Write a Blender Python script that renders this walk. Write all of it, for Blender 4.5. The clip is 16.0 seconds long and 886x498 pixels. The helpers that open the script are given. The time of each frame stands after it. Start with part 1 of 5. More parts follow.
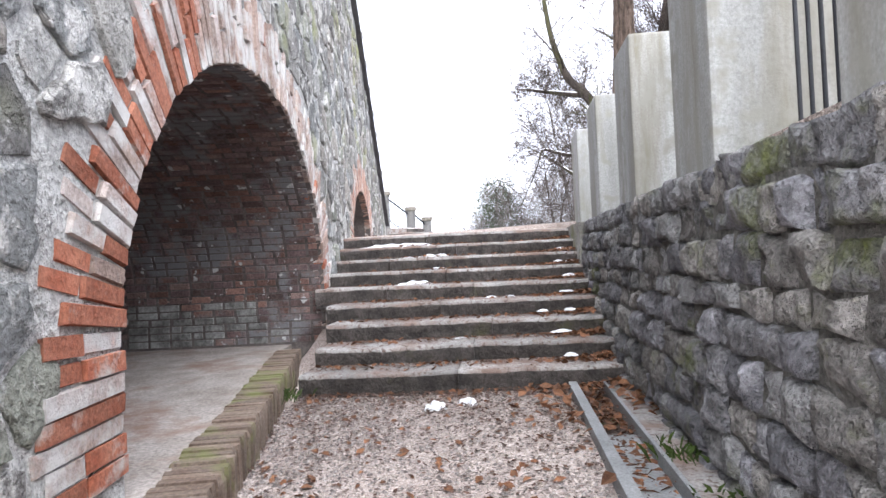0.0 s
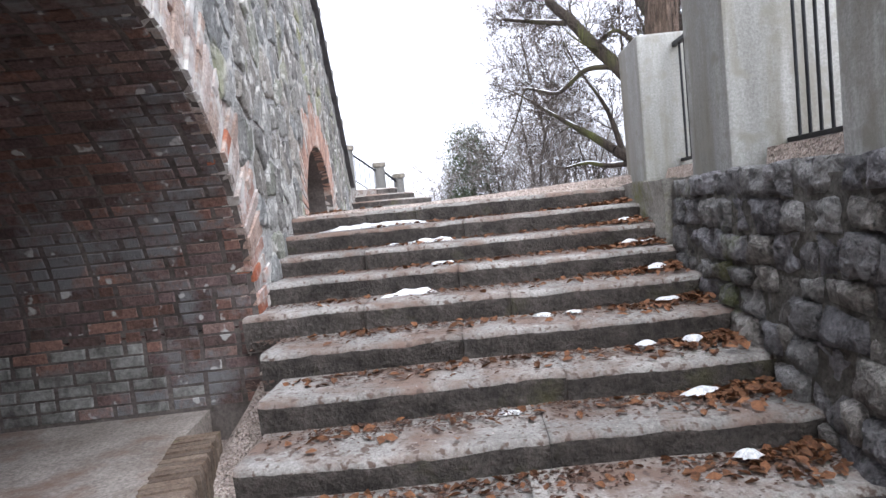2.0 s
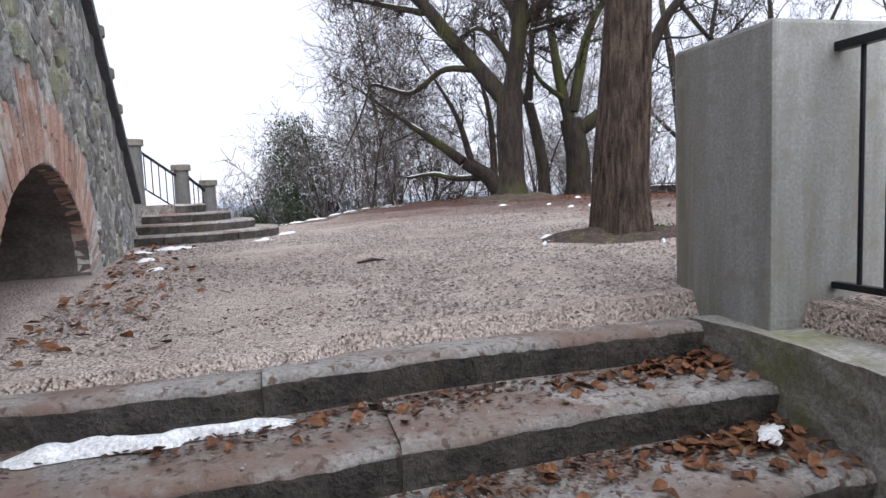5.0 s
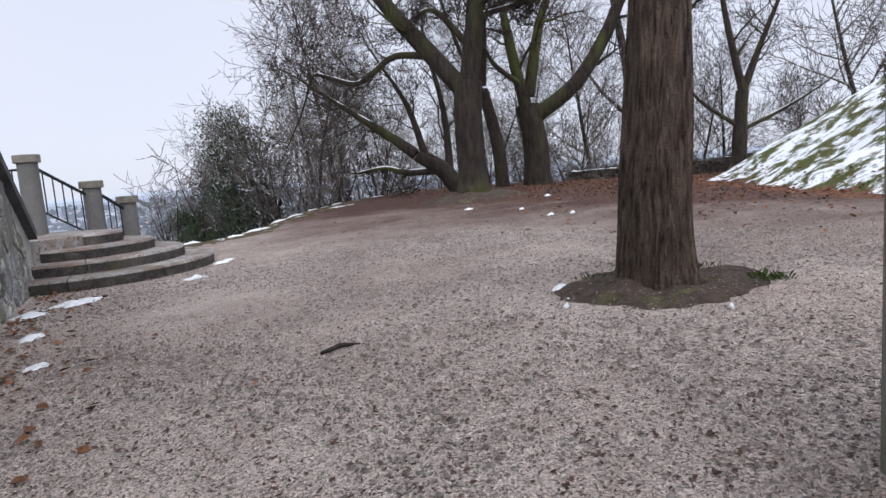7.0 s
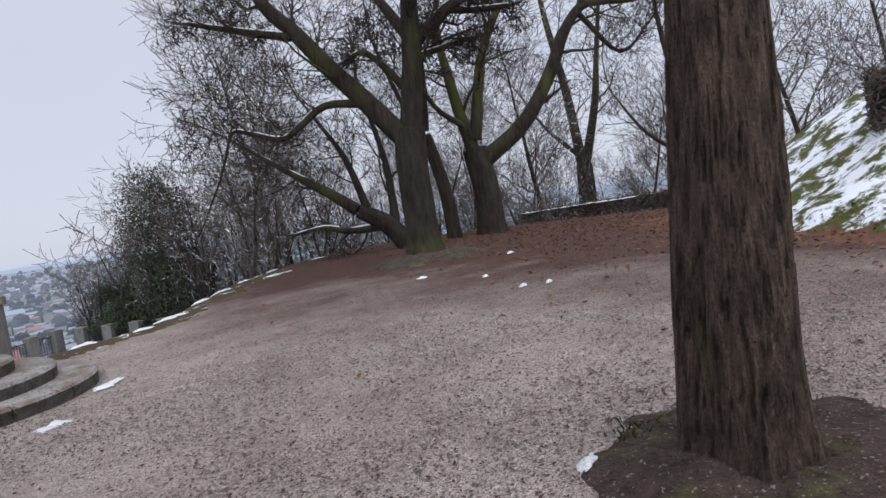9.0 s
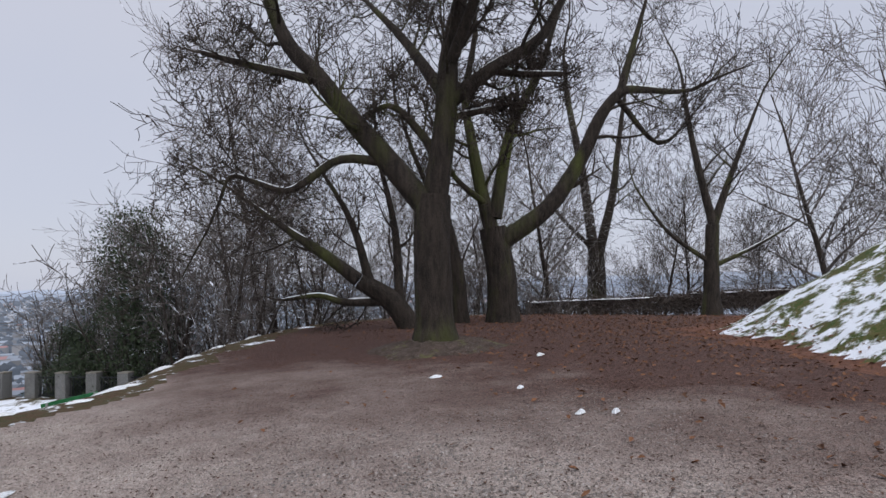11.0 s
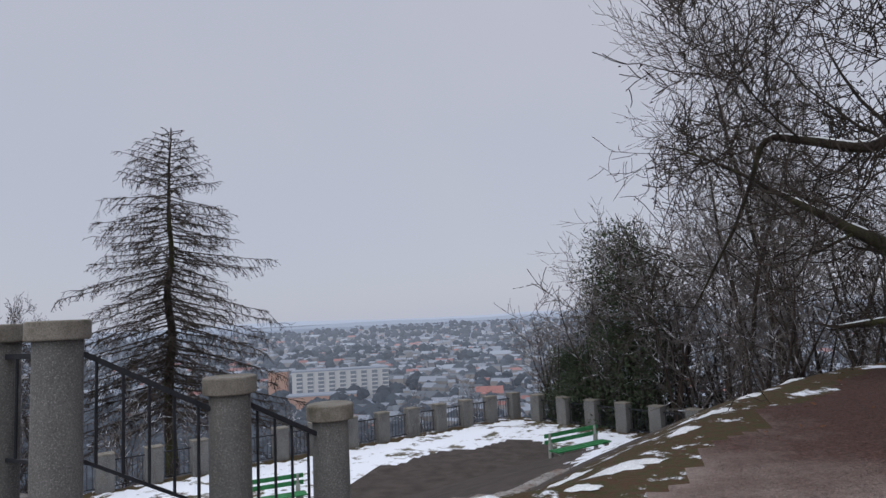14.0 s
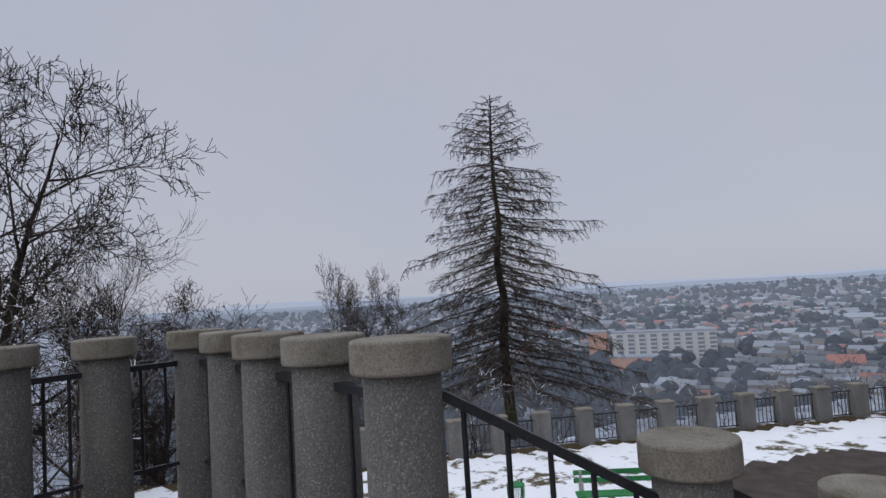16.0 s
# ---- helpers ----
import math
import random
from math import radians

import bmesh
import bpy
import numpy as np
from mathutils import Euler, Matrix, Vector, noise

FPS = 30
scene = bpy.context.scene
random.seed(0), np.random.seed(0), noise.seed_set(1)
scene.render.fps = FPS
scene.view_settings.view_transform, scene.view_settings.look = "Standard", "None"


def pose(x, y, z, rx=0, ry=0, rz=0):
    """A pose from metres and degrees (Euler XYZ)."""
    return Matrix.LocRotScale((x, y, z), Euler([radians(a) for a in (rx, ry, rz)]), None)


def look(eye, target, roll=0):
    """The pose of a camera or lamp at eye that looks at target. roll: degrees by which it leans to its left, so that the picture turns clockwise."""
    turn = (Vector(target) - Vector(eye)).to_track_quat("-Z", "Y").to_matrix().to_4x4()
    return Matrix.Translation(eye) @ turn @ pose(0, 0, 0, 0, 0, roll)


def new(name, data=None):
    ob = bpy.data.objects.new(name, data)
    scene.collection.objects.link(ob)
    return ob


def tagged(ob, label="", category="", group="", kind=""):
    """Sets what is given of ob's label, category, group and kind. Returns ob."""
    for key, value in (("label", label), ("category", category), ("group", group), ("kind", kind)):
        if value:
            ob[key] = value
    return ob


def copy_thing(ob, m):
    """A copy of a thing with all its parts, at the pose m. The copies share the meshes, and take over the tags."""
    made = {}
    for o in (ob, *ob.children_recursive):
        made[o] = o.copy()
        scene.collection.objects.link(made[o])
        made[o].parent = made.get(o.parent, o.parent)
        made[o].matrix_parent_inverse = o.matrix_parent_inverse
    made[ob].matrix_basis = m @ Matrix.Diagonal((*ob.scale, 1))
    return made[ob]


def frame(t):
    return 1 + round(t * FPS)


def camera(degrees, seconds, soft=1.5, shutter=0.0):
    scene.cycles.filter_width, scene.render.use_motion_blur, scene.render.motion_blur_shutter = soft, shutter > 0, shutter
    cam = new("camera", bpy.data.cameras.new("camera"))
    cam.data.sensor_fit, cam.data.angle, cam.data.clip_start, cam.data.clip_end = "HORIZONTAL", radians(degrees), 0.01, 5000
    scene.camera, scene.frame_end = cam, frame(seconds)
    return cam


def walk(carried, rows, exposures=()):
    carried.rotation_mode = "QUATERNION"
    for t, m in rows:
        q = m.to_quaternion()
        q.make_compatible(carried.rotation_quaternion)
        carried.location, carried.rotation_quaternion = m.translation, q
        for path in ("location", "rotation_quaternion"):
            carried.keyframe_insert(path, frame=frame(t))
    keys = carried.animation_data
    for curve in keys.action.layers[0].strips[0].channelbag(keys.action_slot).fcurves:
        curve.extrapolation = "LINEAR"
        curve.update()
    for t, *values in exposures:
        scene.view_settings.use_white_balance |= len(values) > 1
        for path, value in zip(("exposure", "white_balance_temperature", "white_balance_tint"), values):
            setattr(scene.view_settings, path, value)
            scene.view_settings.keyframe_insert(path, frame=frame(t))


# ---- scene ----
cam = camera(69.9, 16.0)
PATH = [
    (0, (1.95, 0.369, 1.086), (1.755, 2.359, 1.126), -2.5),
    (0.5, (1.881, 1.238, 1.157), (1.795, 3.236, 1.138), -3.4),
    (1, (1.714, 1.876, 1.232), (1.739, 3.87, 1.078), -4.5),
    (1.5, (1.503, 2.577, 1.373), (1.546, 4.573, 1.252), -1.8),
    (2, (1.364, 3.292, 1.416), (1.264, 5.286, 1.297), -5.5),
    (2.5, (1.287, 4.084, 1.439), (1.273, 6.078, 1.287), -4.4),
    (3, (1.171, 4.86, 1.493), (1.191, 6.855, 1.354), -3.6),
    (3.5, (1.114, 5.593, 1.56), (1.349, 7.575, 1.425), -3.2),
    (4, (1.06, 6.183, 1.939), (1.39, 8.153, 1.825), -4.6),
    (4.5, (0.969, 6.525, 2.012), (1.244, 8.501, 1.882), -1.6),
    (5, (0.963, 6.927, 2.162), (1.437, 8.861, 1.981), -2.3),
    (5.2, (0.891, 7.045, 2.212), (1.395, 8.974, 2.056), -3.5),
    (7.3, (1.195, 8.737, 2.768), (1.894, 10.588, 2.479), -4.6),
    (7.5, (1.339, 8.868, 2.819), (2.186, 10.658, 2.534), -3.3),
    (8, (1.541, 9.406, 2.971), (2.354, 11.222, 2.766), -6.7),
    (8.2, (1.579, 9.595, 2.991), (2.374, 11.422, 2.822), -8.1),
    (10.3, (2.09, 11.66, 3.184), (2.84, 13.51, 3.071), -4.8),
    (10.5, (2.084, 11.803, 3.192), (2.819, 13.66, 3.089), -3.3),
    (11, (2.143, 12.542, 3.216), (2.984, 14.355, 3.305), -1.4),
    (11.5, (2.331, 13.234, 3.201), (3.167, 15.044, 3.367), -2.9),
    (12, (2.379, 13.842, 3.154), (3.094, 15.7, 3.343), -6.1),
    (12.5, (2.07, 14.772, 3.326), (2.353, 16.744, 3.508), -6.1),
    (13, (1.981, 15.476, 3.284), (1.866, 17.467, 3.431), -3.3),
    (13.5, (1.931, 16.167, 3.286), (1.664, 18.14, 3.473), -1.8),
    (14, (1.78, 16.78, 3.296), (1.227, 18.691, 3.497), -2.7),
    (14.5, (1.43, 17.357, 3.288), (0.702, 19.211, 3.469), -3.9),
    (15, (0.952, 17.867, 3.291), (-0.112, 19.549, 3.483), -7.7),
    (15.5, (0.371, 18.237, 3.348), (-0.977, 19.7, 3.553), -7.6),
    (16, (0.023, 18.444, 3.524), (-1.366, 19.878, 3.657), -3.6),
]
EXPOSURES = [(0.0, 2.65), (1.0, 2.5), (2.5, 2.2), (3.5, 1.85), (5.0, 1.42), (8.0, 0.8), (11.0, 0.53), (16.0, 0.2)]
walk(cam, [(t, look(eye, target, roll)) for t, eye, target, roll in PATH], EXPOSURES)

# ---- world and light ----
world = bpy.data.worlds.new("overcast_sky")
scene.world = world
world.use_nodes = True
wn, wl = world.node_tree.nodes, world.node_tree.links
sky = wn.new("ShaderNodeTexSky")
sky.sky_type, sky.sun_disc = "NISHITA", False
sky.sun_elevation, sky.sun_rotation = radians(49), radians(190)
cloud = wn.new("ShaderNodeTexNoise")
cloud.inputs["Scale"].default_value = 1.6
cloud.inputs["Detail"].default_value = 4
cramp = wn.new("ShaderNodeValToRGB")
cramp.color_ramp.elements[0].position, cramp.color_ramp.elements[0].color = 0.3, (4.4, 4.68, 5.65, 1)
cramp.color_ramp.elements[1].position, cramp.color_ramp.elements[1].color = 0.75, (4.85, 4.98, 5.75, 1)
wl.new(cloud.outputs["Fac"], cramp.inputs["Fac"])
wmix = wn.new("ShaderNodeMix")
wmix.data_type = "RGBA"
wmix.inputs["Factor"].default_value = 0.93
wl.new(sky.outputs["Color"], wmix.inputs["A"])
wl.new(cramp.outputs["Color"], wmix.inputs["B"])
wl.new(wmix.outputs["Result"], wn["Background"].inputs["Color"])
wn["Background"].inputs["Strength"].default_value = 0.088
sun = new("sun", bpy.data.lights.new("sun", "SUN"))
sun.data.energy, sun.data.angle, sun.data.color = 2.1, radians(110), (0.97, 0.985, 1.0)
sun.matrix_world = look((-2, -12, 14), (0, 0, 0))


# ---- materials ----
def material(name, build, rough=0.85, metal=0.0):
    m = bpy.data.materials.new(name)
    m.use_nodes = True
    n = m.node_tree.nodes
    b = n["Principled BSDF"]
    b.inputs["Roughness"].default_value, b.inputs["Metallic"].default_value = rough, metal
    b.inputs["Specular IOR Level"].default_value = 0.3
    build(m.node_tree, b)
    return m


def tex(nt, scale, detail=5, rough=0.6, kind="ShaderNodeTexNoise", stretch=(1, 1, 1)):
    c, mp, t = nt.nodes.new("ShaderNodeTexCoord"), nt.nodes.new("ShaderNodeMapping"), nt.nodes.new(kind)
    mp.inputs["Scale"].default_value = stretch
    t.inputs["Scale"].default_value = scale
    if kind == "ShaderNodeTexNoise":
        t.inputs["Detail"].default_value, t.inputs["Roughness"].default_value = detail, rough
    g = nt.nodes.new("ShaderNodeNewGeometry")
    nt.links.new(g.outputs["Position"], mp.inputs["Vector"])
    nt.links.new(mp.outputs["Vector"], t.inputs["Vector"])
    return t.outputs["Fac"] if kind == "ShaderNodeTexNoise" else t.outputs["Distance"]


def ramp(nt, fac, *stops):
    r = nt.nodes.new("ShaderNodeValToRGB")
    e = r.color_ramp.elements
    while len(e) < len(stops):
        e.new(0.5)
    for i, (p, c) in enumerate(stops):
        e[i].position, e[i].color = p, (*c, 1) if len(c) == 3 else c
    nt.links.new(fac, r.inputs["Fac"])
    return r.outputs["Color"]


def mix(nt, fac, a, b, blend="MIX"):
    m = nt.nodes.new("ShaderNodeMix")
    m.data_type, m.blend_type = "RGBA", blend
    for key, v in (("Factor", fac), ("A", a), ("B", b)):
        if hasattr(v, "is_linked"):
            nt.links.new(v, m.inputs[key])
        elif key == "Factor":
            m.inputs[key].default_value = v
        else:
            m.inputs[key].default_value = (*v, 1)
    return m.outputs["Result"]


def bump(nt, b, fac, strength, dist):
    u = nt.nodes.new("ShaderNodeBump")
    u.inputs["Strength"].default_value, u.inputs["Distance"].default_value = strength, dist
    nt.links.new(fac, u.inputs["Height"])
    if b.inputs["Normal"].is_linked:
        nt.links.new(b.inputs["Normal"].links[0].from_socket, u.inputs["Normal"])
    nt.links.new(u.outputs["Normal"], b.inputs["Normal"])


def grey(v):
    return (v, v, v)


BLACK, WHITE = (0, 0, 0), (1, 1, 1)


def simple(name, lo, hi, scale=8, fine=60, strength=0.4, dist=0.01, rough=0.85, random_amount=0.0, stretch=(1, 1, 1), blotch=None, metal=0.0, palette=(), speckle=None, grit=0.6):
    """A surface with colour variation at two scales, relief, a change from piece to piece and, if wanted, blotches of a further colour."""
    def build(nt, b):
        a = tex(nt, scale, stretch=stretch)
        f = tex(nt, fine, 4, 0.7)
        col = ramp(nt, a, (0.3, lo), (0.7, hi))
        col = mix(nt, grit, col, ramp(nt, f, (0.32, grey(0.22)), (0.66, grey(1.15))), "MULTIPLY")
        if random_amount or palette:
            info, g = nt.nodes.new("ShaderNodeObjectInfo"), nt.nodes.new("ShaderNodeNewGeometry")
            add = nt.nodes.new("ShaderNodeMath")
            add.operation = "ADD"
            nt.links.new(info.outputs["Random"], add.inputs[0])
            nt.links.new(g.outputs["Random Per Island"], add.inputs[1])
            fr = nt.nodes.new("ShaderNodeMath")
            fr.operation = "FRACT"
            nt.links.new(add.outputs[0], fr.inputs[0])
            if palette:
                tint = ramp(nt, fr.outputs[0], *[(i / len(palette), c) for i, c in enumerate(palette)])
                tint.node.color_ramp.interpolation = "CONSTANT"
                col = mix(nt, 0.75, col, tint, "MULTIPLY")
            two = nt.nodes.new("ShaderNodeMath")
            two.operation, two.inputs[1].default_value = "MULTIPLY", 7.31
            nt.links.new(fr.outputs[0], two.inputs[0])
            again = nt.nodes.new("ShaderNodeMath")
            again.operation = "FRACT"
            nt.links.new(two.outputs[0], again.inputs[0])
            col = mix(nt, 1.0, col, ramp(nt, again.outputs[0], (0.0, grey(1 - random_amount)), (1.0, grey(1.0))), "MULTIPLY")
        if blotch:
            colour, bscale, lo_t, hi_t = blotch
            col = mix(nt, ramp(nt, tex(nt, bscale, 6, 0.65, stretch=stretch), (lo_t, BLACK), (hi_t, WHITE)), col, colour)
        if speckle:
            colour, sscale, lo_t, hi_t = speckle
            col = mix(nt, ramp(nt, tex(nt, sscale, 2, 0.5), (lo_t, BLACK), (hi_t, WHITE)), col, colour)
        nt.links.new(col, b.inputs["Base Color"])
        bump(nt, b, f, strength, dist)
        bump(nt, b, a, strength, dist * 2)
    return material(name, build, rough, metal)


def gravel_build(nt, b):
    v = tex(nt, 48, kind="ShaderNodeTexVoronoi")
    big, mid = tex(nt, 0.35, 4), tex(nt, 3.0, 5, 0.7)
    col = ramp(nt, tex(nt, 70, 3, 0.8), (0.3, (0.23, 0.18, 0.16)), (0.5, (0.53, 0.45, 0.41)), (0.72, (0.78, 0.72, 0.67)))
    col = mix(nt, ramp(nt, mid, (0.3, grey(0.0)), (0.75, grey(0.6))), col, (0.29, 0.225, 0.2))
    col = mix(nt, ramp(nt, big, (0.45, grey(0.0)), (0.7, grey(0.35))), col, (0.15, 0.085, 0.07))
    g, sep = nt.nodes.new("ShaderNodeNewGeometry"), nt.nodes.new("ShaderNodeVectorMath")
    sep.operation = "DOT_PRODUCT"
    sep.inputs[1].default_value = (0.085, 0.055, 0)
    nt.links.new(g.outputs["Position"], sep.inputs[0])
    add = nt.nodes.new("ShaderNodeMath")
    add.operation = "MULTIPLY_ADD"
    add.inputs[1].default_value = 1.1
    nt.links.new(tex(nt, 0.5, 6, 0.7), add.inputs[0])
    nt.links.new(sep.outputs["Value"], add.inputs[2])
    litter = ramp(nt, tex(nt, 24, 5, 0.85), (0.34, (0.03, 0.015, 0.012)), (0.52, (0.10, 0.052, 0.042)), (0.7, (0.22, 0.13, 0.105)))
    zone = nt.nodes.new("ShaderNodeMapRange")
    zone.inputs["From Min"].default_value, zone.inputs["From Max"].default_value = 1.6, 2.3
    nt.links.new(add.outputs[0], zone.inputs["Value"])
    col = mix(nt, zone.outputs["Result"], col, litter)
    col = mix(nt, 0.8, col, ramp(nt, tex(nt, 15, 6, 0.95), (0.36, grey(0.5)), (0.47, grey(1.0)), (0.62, grey(1.12))), "MULTIPLY")
    nt.links.new(col, b.inputs["Base Color"])
    bump(nt, b, v, 0.9, 0.03)
    bump(nt, b, mid, 0.9, 0.06)
    bump(nt, b, tex(nt, 12, 4, 0.8), 0.8, 0.03)


def snowy_build(lo, hi, under, under2, scale=1.6):
    def build(nt, b):
        s = tex(nt, scale, 8, 0.72)
        g = mix(nt, ramp(nt, tex(nt, 9, 5), (0.4, BLACK), (0.6, WHITE)), under, under2)
        col = mix(nt, ramp(nt, s, (lo, BLACK), (hi, WHITE)), g, (0.8, 0.83, 0.9))
        nt.links.new(col, b.inputs["Base Color"])
        bump(nt, b, s, 0.8, 0.12)
        bump(nt, b, tex(nt, 22, 4), 0.5, 0.04)
    return build


# Aerial haze is painted in: bluish base colours and a weak even emission.
def hazed_plain_build(nt, b):
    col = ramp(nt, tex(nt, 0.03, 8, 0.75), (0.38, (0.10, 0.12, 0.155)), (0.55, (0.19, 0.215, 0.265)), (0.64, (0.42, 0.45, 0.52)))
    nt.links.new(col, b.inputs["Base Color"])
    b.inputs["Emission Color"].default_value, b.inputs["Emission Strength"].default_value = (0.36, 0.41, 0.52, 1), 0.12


GRAVEL = material("pinkish_gravel", gravel_build, 0.95)
MOUND = material("grass_under_thin_snow", snowy_build(0.47, 0.53, (0.045, 0.07, 0.012), (0.10, 0.085, 0.03), 1.5), 0.9)
VERGE = material("verge_with_snow_patches", snowy_build(0.56, 0.6, (0.05, 0.045, 0.016), (0.07, 0.038, 0.02), 1.3), 0.95)
SNOWFIELD = material("trodden_snow", snowy_build(0.42, 0.47, (0.06, 0.065, 0.025), (0.12, 0.085, 0.06), 1.0), 0.85)
LITTER = simple("leaf_littered_earth", (0.09, 0.035, 0.022), (0.20, 0.09, 0.055), 6, 45, 0.8, 0.02, 0.95)
FOREST = simple("forest_floor", (0.05, 0.042, 0.035), (0.12, 0.10, 0.085), 1.0, 14, 0.8, 0.05, 0.95, blotch=((0.7, 0.72, 0.78), 0.9, 0.55, 0.62))
NICHE_EARTH = simple("trodden_niche_earth", (0.26, 0.225, 0.20), (0.46, 0.41, 0.38), 3, 45, 0.7, 0.015, 0.95, blotch=((0.22, 0.15, 0.12), 1.6, 0.52, 0.66))
TERRACE = simple("terrace_gravel", (0.045, 0.036, 0.032), (0.095, 0.077, 0.069), 2, 50, 0.5, 0.02, 0.95)
PLAIN = material("hazed_distant_plain", hazed_plain_build, 1.0)
HEDGE = simple("brown_clipped_hedge", (0.07, 0.052, 0.045), (0.17, 0.135, 0.12), 3, 20, 0.3, 0.01, 0.95, 0.4)
LITTER_BITS = simple("crumbled_leaf_litter", (0.07, 0.035, 0.025), (0.17, 0.095, 0.07), 30, 80, 0.3, 0.003, 0.9, 0.6)
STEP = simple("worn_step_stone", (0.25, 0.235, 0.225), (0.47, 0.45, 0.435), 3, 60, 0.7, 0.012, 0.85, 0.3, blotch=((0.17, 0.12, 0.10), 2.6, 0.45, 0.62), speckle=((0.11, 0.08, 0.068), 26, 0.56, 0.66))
# Risers get a much darker colour than the treads.
RISER = simple("dark_step_riser", (0.042, 0.037, 0.035), (0.14, 0.122, 0.113), 6, 40, 1.0, 0.025, 0.8, 0.25, blotch=((0.08, 0.076, 0.045), 2.0, 0.58, 0.72))
RUBBLE = simple("grey_rubble_stone", (0.29, 0.285, 0.27), (0.56, 0.55, 0.53), 6, 38, 1.0, 0.04, 0.9, 0.4, blotch=((0.60, 0.585, 0.56), 5.0, 0.54, 0.62), speckle=((0.30, 0.31, 0.17), 1.1, 0.6, 0.72), palette=((1.0, 0.98, 0.95), (0.82, 0.86, 0.9), (0.95, 0.88, 0.82), (0.76, 0.8, 0.68), (1.0, 1.0, 1.0), (0.62, 0.6, 0.6)))
MORTAR = simple("lime_mortar", (0.48, 0.47, 0.455), (0.72, 0.71, 0.69), 7, 40, 1.0, 0.04, 0.95, blotch=((0.20, 0.195, 0.18), 6.0, 0.6, 0.7))
SALMON_BRICK = simple("salmon_arch_brick", (0.42, 0.24, 0.18), (0.60, 0.40, 0.33), 5, 50, 0.8, 0.012, 0.9, 0.35, blotch=((0.45, 0.40, 0.36), 3.0, 0.52, 0.64))
RED_BRICK = simple("weathered_red_brick", (0.34, 0.10, 0.055), (0.52, 0.22, 0.14), 6, 50, 0.8, 0.012, 0.9, 0.4, blotch=((0.42, 0.38, 0.35), 4.0, 0.54, 0.66))
FADED_BRICK = simple("faded_arch_brick", (0.42, 0.32, 0.285), (0.62, 0.53, 0.49), 5, 50, 0.9, 0.014, 0.9, 0.4, blotch=((0.5, 0.485, 0.47), 3.0, 0.46, 0.6), palette=((1.0, 0.9, 0.82), (1.0, 0.68, 0.58), (0.95, 0.95, 0.95), (0.9, 0.78, 0.7)))
# Vault bricks are darker than the arch ring bricks, with grey blotches.
DARK_BRICK = simple("dark_vault_brick", (0.20, 0.145, 0.135), (0.38, 0.25, 0.225), 4, 40, 0.8, 0.014, 0.9, 0.5, blotch=((0.18, 0.18, 0.19), 1.8, 0.47, 0.56), palette=((1, 1, 1), (1.0, 0.8, 0.7), (0.75, 0.8, 0.9), (0.55, 0.55, 0.58)), speckle=((0.46, 0.46, 0.46), 9, 0.66, 0.71))
# Darker than the face mortar: the shade inside the arches is in its colour.
DARK_MORTAR = simple("recess_shaded_mortar", (0.08, 0.068, 0.064), (0.2, 0.175, 0.165), 3, 30, 0.6, 0.01, 0.95)
LIME = simple("flaking_limewash", (0.09, 0.085, 0.08), (0.42, 0.425, 0.415), 4, 30, 0.6, 0.01, 0.95)
BLOCK = simple("damp_grey_wall_stone", (0.21, 0.206, 0.208), (0.58, 0.572, 0.58), 9, 34, 1.0, 0.045, 0.85, 0.5, blotch=((0.13, 0.145, 0.045), 1.3, 0.56, 0.68), palette=((1, 1, 1), (0.8, 0.8, 0.88), (1.0, 0.95, 0.88), (0.7, 0.7, 0.74)))
BLOCK_JOINT = simple("earthy_lime_joint", (0.09, 0.085, 0.078), (0.24, 0.23, 0.215), 6, 30, 1.0, 0.04, 0.95)
CONCRETE = simple("pale_weathered_concrete", (0.27, 0.27, 0.26), (0.45, 0.455, 0.45), 4.0, 60, 0.6, 0.005, 0.87, 0.1, stretch=(1, 1, 0.12), blotch=((0.19, 0.178, 0.145), 3.0, 0.48, 0.68), speckle=((0.24, 0.235, 0.21), 8, 0.52, 0.7), grit=0.4)
POST_CONCRETE = simple("grey_aggregate_concrete", (0.105, 0.103, 0.102), (0.195, 0.192, 0.188), 2.5, 90, 0.6, 0.006, 0.85, 0.12, stretch=(1, 1, 0.4), blotch=((0.13, 0.115, 0.10), 3.0, 0.58, 0.72), speckle=((0.235, 0.228, 0.22), 110, 0.58, 0.66))
CAP = simple("weathered_concrete_cap", (0.17, 0.15, 0.125), (0.28, 0.26, 0.23), 5, 110, 0.6, 0.006, 0.9, 0.15, blotch=((0.10, 0.09, 0.065), 6.0, 0.56, 0.68))
IRON = simple("black_painted_iron", (0.012, 0.013, 0.018), (0.025, 0.027, 0.034), 8, 80, 0.2, 0.002, 0.45)
COPING = simple("dark_metal_coping", (0.05, 0.05, 0.055), (0.10, 0.10, 0.105), 3, 30, 0.3, 0.005, 0.6)
GREEN_PAINT = simple("green_painted_wood", (0.025, 0.16, 0.055), (0.05, 0.26, 0.10), 5, 40, 0.3, 0.004, 0.6)
BARK = simple("furrowed_brown_bark", (0.026, 0.017, 0.013), (0.23, 0.165, 0.13), 22, 55, 1.0, 0.05, 0.95, stretch=(1, 1, 0.14), blotch=((0.085, 0.085, 0.022), 1.0, 0.58, 0.74))
OAK_BARK = simple("mossy_dark_bark", (0.016, 0.012, 0.01), (0.055, 0.042, 0.034), 9, 40, 1.0, 0.03, 0.95, stretch=(1, 1, 0.25), blotch=((0.06, 0.066, 0.019), 0.8, 0.52, 0.7))
TWIG = simple("dark_bare_twigs", (0.022, 0.017, 0.015), (0.06, 0.045, 0.038), 3, 20, 0.2, 0.01, 0.95)
